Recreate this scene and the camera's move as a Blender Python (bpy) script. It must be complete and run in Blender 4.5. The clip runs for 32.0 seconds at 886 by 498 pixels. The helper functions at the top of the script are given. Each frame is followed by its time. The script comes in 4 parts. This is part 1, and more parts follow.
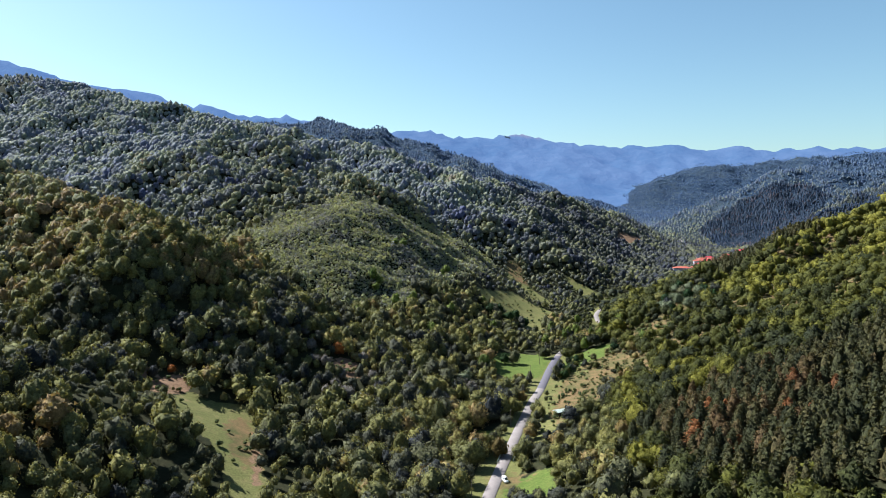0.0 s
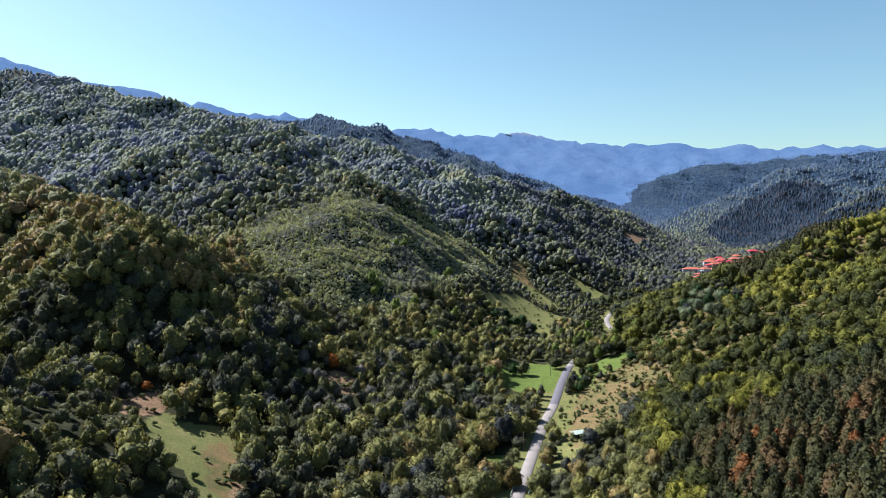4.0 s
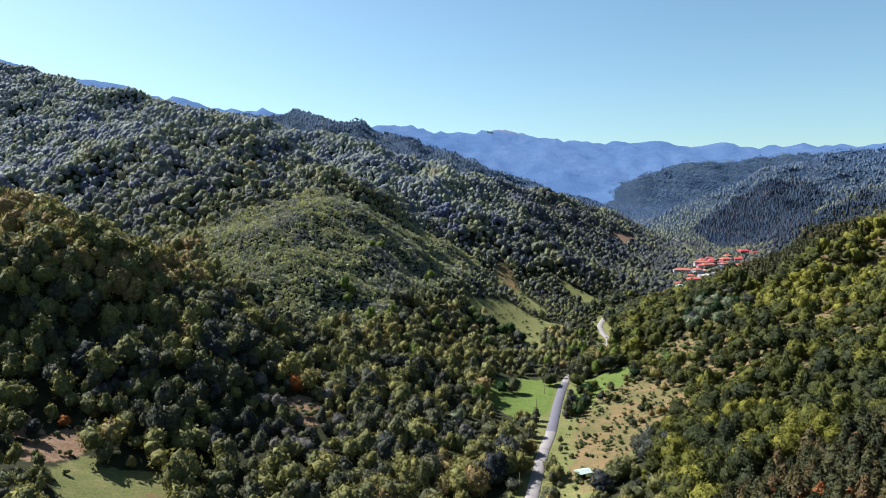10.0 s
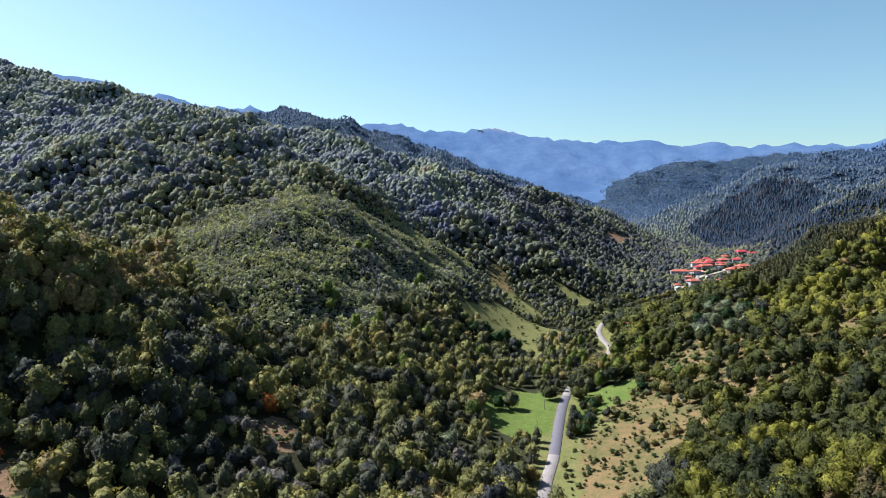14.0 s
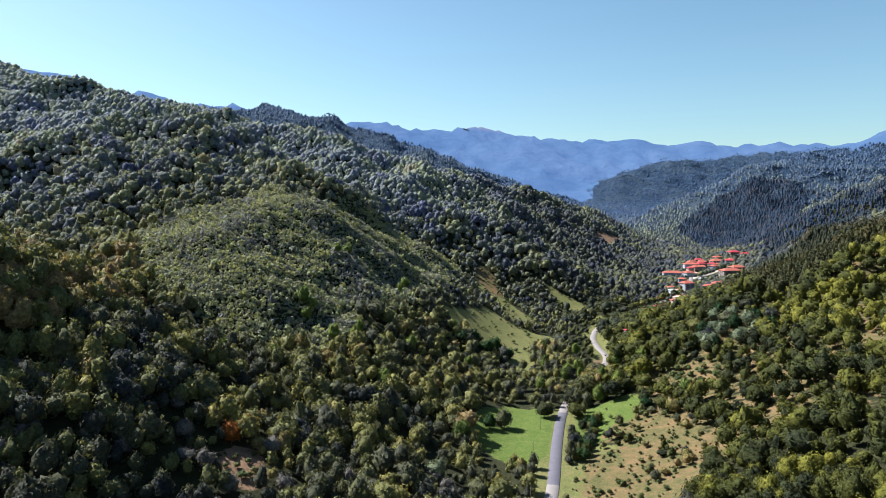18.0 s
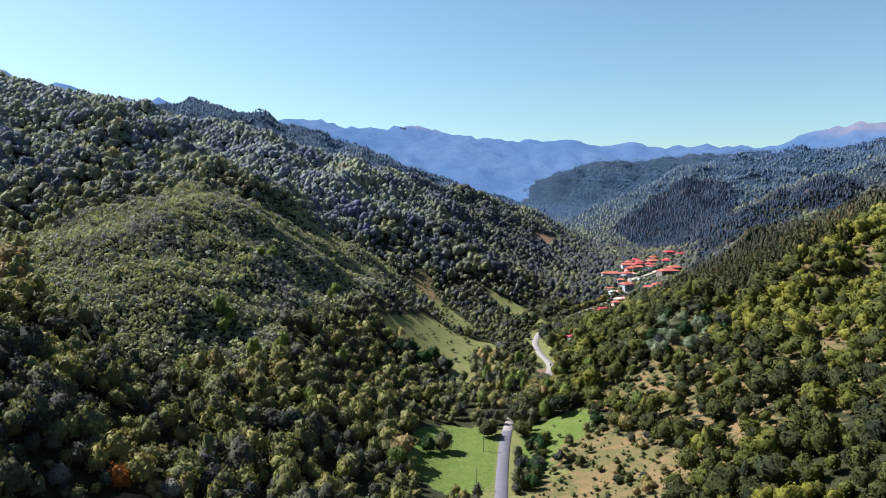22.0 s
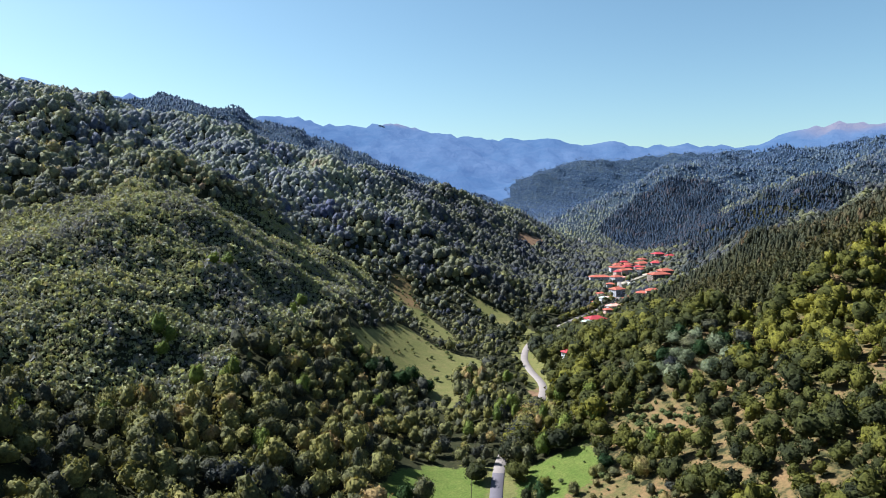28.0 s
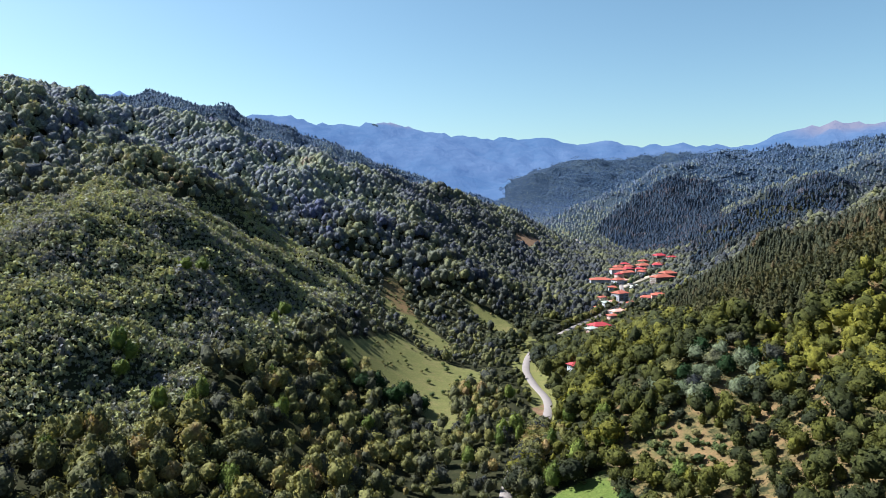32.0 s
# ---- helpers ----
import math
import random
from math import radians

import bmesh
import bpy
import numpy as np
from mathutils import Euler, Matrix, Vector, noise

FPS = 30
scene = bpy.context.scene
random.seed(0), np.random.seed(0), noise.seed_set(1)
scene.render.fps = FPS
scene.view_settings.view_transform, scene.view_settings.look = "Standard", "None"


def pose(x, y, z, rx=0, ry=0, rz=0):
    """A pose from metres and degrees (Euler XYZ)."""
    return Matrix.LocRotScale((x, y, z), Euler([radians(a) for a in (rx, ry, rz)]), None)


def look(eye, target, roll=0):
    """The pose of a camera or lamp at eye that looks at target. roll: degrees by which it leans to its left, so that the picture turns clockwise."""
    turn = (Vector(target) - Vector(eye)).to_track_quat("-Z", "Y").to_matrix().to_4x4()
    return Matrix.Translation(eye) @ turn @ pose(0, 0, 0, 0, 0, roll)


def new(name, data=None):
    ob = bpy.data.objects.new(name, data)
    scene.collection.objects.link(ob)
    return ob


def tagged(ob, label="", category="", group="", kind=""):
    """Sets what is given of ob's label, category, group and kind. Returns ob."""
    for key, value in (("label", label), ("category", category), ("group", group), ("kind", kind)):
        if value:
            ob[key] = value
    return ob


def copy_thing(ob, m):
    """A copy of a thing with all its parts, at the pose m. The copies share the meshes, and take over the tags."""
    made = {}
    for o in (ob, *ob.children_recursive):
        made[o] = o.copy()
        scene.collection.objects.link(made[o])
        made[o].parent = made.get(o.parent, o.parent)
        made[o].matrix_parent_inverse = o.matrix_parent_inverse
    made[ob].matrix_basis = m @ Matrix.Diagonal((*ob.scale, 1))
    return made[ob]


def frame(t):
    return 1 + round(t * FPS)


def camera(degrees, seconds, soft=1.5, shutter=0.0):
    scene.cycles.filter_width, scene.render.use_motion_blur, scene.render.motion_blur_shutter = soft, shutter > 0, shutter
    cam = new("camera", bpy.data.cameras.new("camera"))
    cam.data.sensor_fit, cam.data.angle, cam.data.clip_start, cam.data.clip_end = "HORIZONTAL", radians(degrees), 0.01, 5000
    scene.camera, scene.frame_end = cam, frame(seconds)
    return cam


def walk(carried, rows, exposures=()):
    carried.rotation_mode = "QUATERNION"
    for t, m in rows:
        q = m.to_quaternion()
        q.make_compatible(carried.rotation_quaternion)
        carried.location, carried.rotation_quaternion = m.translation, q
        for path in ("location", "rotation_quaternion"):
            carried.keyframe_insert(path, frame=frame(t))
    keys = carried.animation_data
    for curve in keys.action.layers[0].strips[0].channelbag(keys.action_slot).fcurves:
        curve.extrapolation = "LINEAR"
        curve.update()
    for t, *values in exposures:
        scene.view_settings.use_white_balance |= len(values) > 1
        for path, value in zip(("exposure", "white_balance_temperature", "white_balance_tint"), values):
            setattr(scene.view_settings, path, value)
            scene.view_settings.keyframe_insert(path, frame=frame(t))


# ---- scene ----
cam = camera(65.71, 32.0, soft=0.95)


def aim(x, y, z, heading, tilt, lean):
    """A flying camera's pose: metres, degrees to the right of +y, above the level, and of lean."""
    return pose(x, y, z, 90 + tilt, 0, -heading) @ pose(0, 0, 0, 0, 0, lean)


walk(cam, [
    (0.0, aim(0.00, 0.00, 117.00, 0.006, -3.471, -0.256)),
    (0.5, aim(-0.37, 4.69, 117.08, 0.002, -3.482, -0.237)),
    (1.0, aim(-0.75, 9.37, 117.15, -0.003, -3.499, -0.282)),
    (2.0, aim(-1.49, 18.67, 117.24, -0.022, -3.537, -0.224)),
    (3.0, aim(-2.13, 27.95, 117.32, -0.005, -3.579, -0.189)),
    (3.5, aim(-2.38, 32.58, 117.33, 0.000, -3.580, -0.198)),
    (5.5, aim(-3.01, 51.02, 117.35, 0.163, -3.650, -0.136)),
    (6.0, aim(-3.08, 55.58, 117.34, 0.417, -3.664, -0.146)),
    (7.0, aim(-3.06, 64.58, 117.30, 0.852, -3.693, -0.145)),
    (8.0, aim(-2.96, 73.58, 117.24, 1.240, -3.727, -0.146)),
    (9.0, aim(-2.80, 82.61, 117.17, 1.470, -3.753, -0.167)),
    (10.0, aim(-2.62, 91.66, 117.12, 1.621, -3.769, -0.097)),
    (11.0, aim(-2.50, 100.67, 117.05, 1.964, -3.786, -0.111)),
    (12.0, aim(-2.46, 109.56, 116.95, 2.127, -3.804, -0.083)),
    (13.0, aim(-2.47, 118.38, 116.83, 2.306, -3.831, -0.078)),
    (14.0, aim(-2.36, 127.17, 116.78, 2.478, -3.837, -0.017)),
    (14.5, aim(-2.23, 131.56, 116.80, 2.568, -3.848, -0.023)),
    (16.5, aim(-1.52, 149.02, 117.04, 3.074, -3.892, 0.016)),
    (17.0, aim(-1.32, 153.36, 117.13, 3.169, -3.886, 0.029)),
    (17.5, aim(-1.09, 157.69, 117.25, 3.261, -3.891, 0.016)),
    (18.0, aim(-0.82, 162.01, 117.36, 3.671, -3.910, -0.008)),
    (18.5, aim(-0.49, 166.36, 117.45, 4.204, -3.920, -0.041)),
    (19.0, aim(-0.08, 170.71, 117.51, 5.663, -3.914, -0.041)),
    (19.5, aim(0.41, 175.06, 117.53, 6.553, -3.933, -0.016)),
    (20.0, aim(0.95, 179.42, 117.52, 7.255, -3.936, 0.002)),
    (20.5, aim(1.54, 183.79, 117.51, 7.801, -3.951, 0.070)),
    (21.0, aim(2.16, 188.21, 117.51, 8.241, -3.951, 0.074)),
    (22.0, aim(3.48, 197.14, 117.54, 8.941, -3.964, 0.154)),
    (23.0, aim(4.87, 206.15, 117.63, 9.480, -3.976, 0.180)),
    (24.0, aim(6.29, 215.20, 117.77, 9.854, -4.006, 0.188)),
    (25.0, aim(7.73, 224.24, 117.94, 10.136, -4.010, 0.180)),
    (25.5, aim(8.46, 228.75, 118.03, 10.233, -4.021, 0.220)),
    (27.5, aim(11.30, 246.79, 118.30, 10.561, -4.028, 0.266)),
    (28.0, aim(11.98, 251.31, 118.35, 10.650, -4.037, 0.236)),
    (29.0, aim(13.28, 260.37, 118.41, 10.785, -4.033, 0.263)),
    (30.0, aim(14.60, 269.43, 118.43, 10.921, -4.042, 0.253)),
    (31.0, aim(15.98, 278.43, 118.38, 11.042, -4.054, 0.270)),
    (32.0, aim(17.39, 287.38, 118.31, 11.170, -4.061, 0.273)),
], exposures=[(0.0, 1.55, 5850, 5), (32.0, 1.55, 5850, 5)])

# ---- sky and sun ----
SUN_FROM, SUN_UP = -58.0, 44.0  # degrees to the right of +y, degrees above the level
world = bpy.data.worlds.new("sky")
scene.world = world
world.use_nodes = True
wn = world.node_tree.nodes
sky = wn.new("ShaderNodeTexSky")
sky.sky_type, sky.sun_disc = "NISHITA", False
sky.sun_elevation, sky.sun_rotation = radians(SUN_UP), radians(SUN_FROM)
sky.altitude, sky.air_density, sky.dust_density, sky.ozone_density = 500, 1.0, 1.2, 1.6
hue = wn.new("ShaderNodeMix")
hue.data_type, hue.blend_type, hue.inputs[0].default_value, hue.inputs[7].default_value = "RGBA", "MULTIPLY", 1.0, (0.97, 1.03, 0.94, 1)
world.node_tree.links.new(sky.outputs[0], hue.inputs[6])
world.node_tree.links.new(hue.outputs[2], wn["Background"].inputs[0])
wn["Background"].inputs[1].default_value = 0.053

sun = new("sun", bpy.data.lights.new("sun", "SUN"))
sun.data.energy, sun.data.angle, sun.data.color = 5.0, radians(0.53), (1.0, 0.95, 0.86)
away = Vector((math.sin(radians(SUN_FROM)) * math.cos(radians(SUN_UP)), math.cos(radians(SUN_FROM)) * math.cos(radians(SUN_UP)), math.sin(radians(SUN_UP))))
sun.matrix_world = look(away * 900, (0, 0, 0))


# ---- materials ----
def nodes_of(name, rough=0.8, gloss=0.2):
    mat = bpy.data.materials.new(name)
    mat.use_nodes = True
    tree = mat.node_tree
    shader = tree.nodes["Principled BSDF"]
    shader.inputs["Roughness"].default_value = rough
    shader.inputs["Specular IOR Level"].default_value = gloss
    return mat, tree, shader


def noise_of(tree, size, detail=3.0, rough=0.55):
    """Noise with features of about that many metres, in world places."""
    place = tree.nodes.new("ShaderNodeNewGeometry")
    n = tree.nodes.new("ShaderNodeTexNoise")
    n.inputs["Scale"].default_value, n.inputs["Detail"].default_value, n.inputs["Roughness"].default_value = 1 / size, detail, rough
    tree.links.new(place.outputs["Position"], n.inputs["Vector"])
    return n.outputs["Fac"]


def ramp_of(tree, value, stops):
    r = tree.nodes.new("ShaderNodeValToRGB")
    while len(r.color_ramp.elements) < len(stops):
        r.color_ramp.elements.new(0.5)
    for e, (at, colour) in zip(r.color_ramp.elements, stops):
        e.position, e.color = at, (*colour, 1)
    tree.links.new(value, r.inputs["Fac"])
    return r.outputs["Color"]


def blend(tree, fac, a, b, kind="MIX"):
    m = tree.nodes.new("ShaderNodeMix")
    m.data_type, m.blend_type = "RGBA", kind
    for socket, value in ((m.inputs[0], fac), (m.inputs[6], a), (m.inputs[7], b)):
        if isinstance(value, bpy.types.NodeSocket):
            tree.links.new(value, socket)
        elif isinstance(value, tuple):
            socket.default_value = (*value, 1)
        else:
            socket.default_value = value
    return m.outputs[2]


def sums(tree, op, a, b=0.0):
    m = tree.nodes.new("ShaderNodeMath")
    m.operation = op
    for socket, value in zip(m.inputs, (a, b)):
        if isinstance(value, bpy.types.NodeSocket):
            tree.links.new(value, socket)
        else:
            socket.default_value = value
    return m.outputs[0]


def attribute_of(tree, name):
    a = tree.nodes.new("ShaderNodeAttribute")
    a.attribute_name = name
    return a.outputs["Fac"]


def bump_of(tree, shader, height, distance, strength=1.0):
    b = tree.nodes.new("ShaderNodeBump")
    b.inputs["Strength"].default_value, b.inputs["Distance"].default_value = strength, distance
    tree.links.new(height, b.inputs["Height"])
    tree.links.new(b.outputs["Normal"], shader.inputs["Normal"])


def foliage(name, stops, single=False, leaf=0.9, depth=0.35, hazed=None, far_off=None):
    """Leaves: the colour by each tree's own tint, uneven from bough to bough and leaf to leaf; farther woods blend to
    bluer colours with haze painted in.
    """
    mat, tree, shader = nodes_of(name, 0.7, 0.07)
    if single:
        tint = tree.nodes.new("ShaderNodeObjectInfo").outputs["Random"]
    else:
        tint = attribute_of(tree, "tint")
    fine = noise_of(tree, leaf, 3, 0.7)
    boughs = noise_of(tree, leaf * 5, 2)
    mixed = sums(tree, "ADD", tint, sums(tree, "MULTIPLY", sums(tree, "SUBTRACT", boughs, 0.5), 0.5))
    colour = ramp_of(tree, mixed, stops)
    if hazed:
        colour = blend(tree, attribute_of(tree, "hazed"), colour, ramp_of(tree, mixed, hazed))
        colour = blend(tree, attribute_of(tree, "beyond"), colour, ramp_of(tree, mixed, far_off or HAZY_FAR))
    light = ramp_of(tree, fine, [(0.3, (0.55, 0.55, 0.61)), (0.7, (1.25, 1.25, 1.18))])
    colour = blend(tree, 1.0, colour, light, "MULTIPLY")
    clumps = ramp_of(tree, noise_of(tree, leaf * 2.6, 2, 0.6), [(0.36, (0.80, 0.80, 0.84)), (0.64, (1.40, 1.40, 1.36))])
    colour = blend(tree, 1.0, colour, clumps, "MULTIPLY")
    tree.links.new(colour, shader.inputs["Base Color"])
    bump_of(tree, shader, sums(tree, "ADD", fine, sums(tree, "MULTIPLY", noise_of(tree, leaf * 0.45, 2, 0.7), 0.6)), depth * 1.5)
    thin, both = tree.nodes.new("ShaderNodeBsdfTranslucent"), tree.nodes.new("ShaderNodeMixShader")
    tree.links.new(blend(tree, 1.0, colour, (1.3, 1.2, 0.75), "MULTIPLY"), thin.inputs["Color"])
    both.inputs[0].default_value = 0.2
    tree.links.new(shader.outputs[0], both.inputs[1])
    tree.links.new(thin.outputs[0], both.inputs[2])
    tree.links.new(both.outputs[0], tree.nodes["Material Output"].inputs["Surface"])
    return mat


def plain(name, colour, rough=0.8, gloss=0.2, size=0.6, amount=0.25, metallic=0.0):
    """A surface of one colour with wear at two scales."""
    mat, tree, shader = nodes_of(name, rough, gloss)
    shader.inputs["Metallic"].default_value = metallic
    a, b = noise_of(tree, size, 4), noise_of(tree, size * 7, 2)
    v = sums(tree, "ADD", sums(tree, "MULTIPLY", a, 0.5), sums(tree, "MULTIPLY", b, 0.5))
    lo, hi = 1 - amount, 1 + amount
    tone = ramp_of(tree, v, [(0.3, (lo, lo, lo)), (0.7, (hi, hi, hi))])
    tree.links.new(blend(tree, 1.0, colour, tone, "MULTIPLY"), shader.inputs["Base Color"])
    bump_of(tree, shader, a, 0.02)
    return mat


MIXED = [(0.0, (0.029, 0.032, 0.037)), (0.3, (0.070, 0.070, 0.045)), (0.55, (0.118, 0.116, 0.047)), (0.82, (0.168, 0.154, 0.052)), (1.0, (0.200, 0.138, 0.065))]
GOLDEN = [(0.0, (0.021, 0.025, 0.015)), (0.35, (0.041, 0.045, 0.015)), (0.7, (0.075, 0.075, 0.017)), (1.0, (0.138, 0.128, 0.022))]
COPPICE = [(0.0, (0.165, 0.162, 0.185)), (0.4, (0.232, 0.236, 0.165)), (0.75, (0.295, 0.305, 0.135)), (1.0, (0.330, 0.278, 0.215))]
PINE = [(0.0, (0.030, 0.034, 0.019)), (0.4, (0.049, 0.050, 0.024)), (0.75, (0.072, 0.063, 0.029)), (1.0, (0.115, 0.072, 0.038))]
# bluish palettes for the far woods: haze painted into the leaf colour
HAZY_HIGH = [(0.0, (0.102, 0.112, 0.215)), (0.45, (0.166, 0.180, 0.190)), (0.75, (0.218, 0.234, 0.148)), (1.0, (0.280, 0.222, 0.190))]
HAZY_FAR = [(0.0, (0.040, 0.070, 0.165)), (0.5, (0.066, 0.102, 0.188)), (1.0, (0.118, 0.148, 0.165))]
HAZY_PINE = [(0.0, (0.020, 0.033, 0.068)), (0.5, (0.034, 0.051, 0.084)), (1.0, (0.082, 0.068, 0.084))]
leaves_mixed, leaves_golden = foliage("leaves_mixed", MIXED, hazed=HAZY_HIGH), foliage("leaves_golden", GOLDEN, hazed=HAZY_HIGH)
leaves_coppice, leaves_pine = foliage("leaves_coppice", COPPICE, leaf=0.5, depth=0.25), foliage("needles", PINE, leaf=0.6, hazed=HAZY_PINE, far_off=HAZY_PINE)
bark = plain("bark", (0.10, 0.075, 0.055), 0.9, 0.1, 0.3, 0.4)

# the ground: woodland floor, grass, dry grass and bare earth by what grows there
soil, tree, shader = nodes_of("soil", 0.95, 0.05)
patch, fleck, broad = noise_of(tree, 5, 4, 0.65), noise_of(tree, 0.9, 3, 0.7), noise_of(tree, 22, 3)
floor_tone = ramp_of(tree, patch, [(0.3, (0.022, 0.026, 0.013)), (0.7, (0.045, 0.042, 0.022))])
grass_tone = ramp_of(tree, sums(tree, "ADD", sums(tree, "MULTIPLY", patch, 0.6), sums(tree, "MULTIPLY", broad, 0.4)),
                     [(0.3, (0.118, 0.126, 0.045)), (0.52, (0.155, 0.150, 0.058)), (0.68, (0.205, 0.168, 0.080))])
lush_tone = ramp_of(tree, patch, [(0.3, (0.080, 0.118, 0.027)), (0.7, (0.122, 0.146, 0.040))])
dry_tone = ramp_of(tree, sums(tree, "ADD", sums(tree, "MULTIPLY", patch, 0.5), sums(tree, "MULTIPLY", broad, 0.5)), [(0.37, (0.088, 0.088, 0.036)), (0.46, (0.125, 0.104, 0.047)), (0.54, (0.172, 0.118, 0.060)), (0.66, (0.212, 0.130, 0.072))])
earth_tone = ramp_of(tree, patch, [(0.3, (0.165, 0.098, 0.062)), (0.7, (0.27, 0.170, 0.115))])
# far ground: blue of the haze painted into the woodland colour
hazed_tone = ramp_of(tree, sums(tree, "ADD", sums(tree, "MULTIPLY", noise_of(tree, 24, 6, 0.8), 0.6), sums(tree, "MULTIPLY", noise_of(tree, 170, 3, 0.6), 0.4)), [(0.34, (0.026, 0.050, 0.105)), (0.5, (0.050, 0.082, 0.145)), (0.64, (0.095, 0.125, 0.160))])
edge = sums(tree, "MULTIPLY", sums(tree, "SUBTRACT", patch, 0.5), 1.2)
colour = floor_tone
for key, tone in (("grass", grass_tone), ("lush", lush_tone), ("dry", dry_tone), ("earth", earth_tone)):
    v = sums(tree, "ADD", attribute_of(tree, key), edge)
    colour = blend(tree, ramp_of(tree, v, [(0.42, (0, 0, 0)), (0.58, (1, 1, 1))]), colour, tone)
speck = ramp_of(tree, fleck, [(0.3, (0.5, 0.5, 0.5)), (0.7, (0.9, 0.9, 0.87))])
colour = blend(tree, 1.0, colour, speck, "MULTIPLY")
# the haze-blue tone takes over with distance
colour = blend(tree, attribute_of(tree, "hazed_woods"), colour, hazed_tone)
tree.links.new(colour, shader.inputs["Base Color"])
canopy = sums(tree, "MULTIPLY", noise_of(tree, 14, 5, 0.75), sums(tree, "ADD", sums(tree, "MULTIPLY", attribute_of(tree, "hazed_woods"), 60.0), 0.25))
bump_of(tree, shader, canopy, 1.0)

# the ranges on the horizon: wooded slopes with haze painted in blue
distant, tree, shader = nodes_of("hazy_slopes", 1.0, 0.0)
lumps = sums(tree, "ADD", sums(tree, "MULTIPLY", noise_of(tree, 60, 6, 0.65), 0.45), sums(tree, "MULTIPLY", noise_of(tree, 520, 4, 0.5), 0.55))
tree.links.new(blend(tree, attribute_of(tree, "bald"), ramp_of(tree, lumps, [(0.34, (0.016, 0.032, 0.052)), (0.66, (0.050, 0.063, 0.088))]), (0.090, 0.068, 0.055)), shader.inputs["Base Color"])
# blue glow added for haze; the slopes give off no light
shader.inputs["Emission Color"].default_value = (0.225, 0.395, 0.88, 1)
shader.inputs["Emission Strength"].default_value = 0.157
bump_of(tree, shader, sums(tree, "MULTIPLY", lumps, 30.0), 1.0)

asphalt_pale = plain("worn_asphalt", (0.185, 0.158, 0.156), 0.9, 0.2, 0.8, 0.16)
asphalt_dark = plain("fresh_asphalt", (0.092, 0.082, 0.102), 0.85, 0.25, 0.8, 0.14)
gravel = plain("gravel", (0.33, 0.28, 0.23), 0.95, 0.1, 0.5, 0.3)


# ---- the lie of the land ----
ROAD = [(-30, -120, 0), (-8, 120, 0), (4, 210, 0), (18, 271, 0), (33, 330, 0), (52, 402, 0), (62, 434, 0), (77, 490, 0), (88, 527, 0),
        (99, 556, 0), (120, 600, 0), (143, 634, 0), (156, 668, 0), (160, 705, 0), (167, 742, 0), (184, 785, 0), (206, 820, 0),
        (250, 868, 3), (310, 925, 7), (362, 990, 10), (392, 1060, 13), (420, 1120, 15), (450, 1200, 20), (500, 1400, 30), (560, 1620, 40)]
STREAM = [(-70, -400, -4), (-45, 0, -4), (-30, 250, -3), (25, 440, -3), (70, 560, -3), (120, 680, -2), (150, 800, -1), (250, 920, 3),
          (350, 1060, 8), (430, 1250, 18), (490, 1450, 28), (580, 1650, 38), (720, 2100, 60), (850, 2600, 90), (900, 3300, 140)]
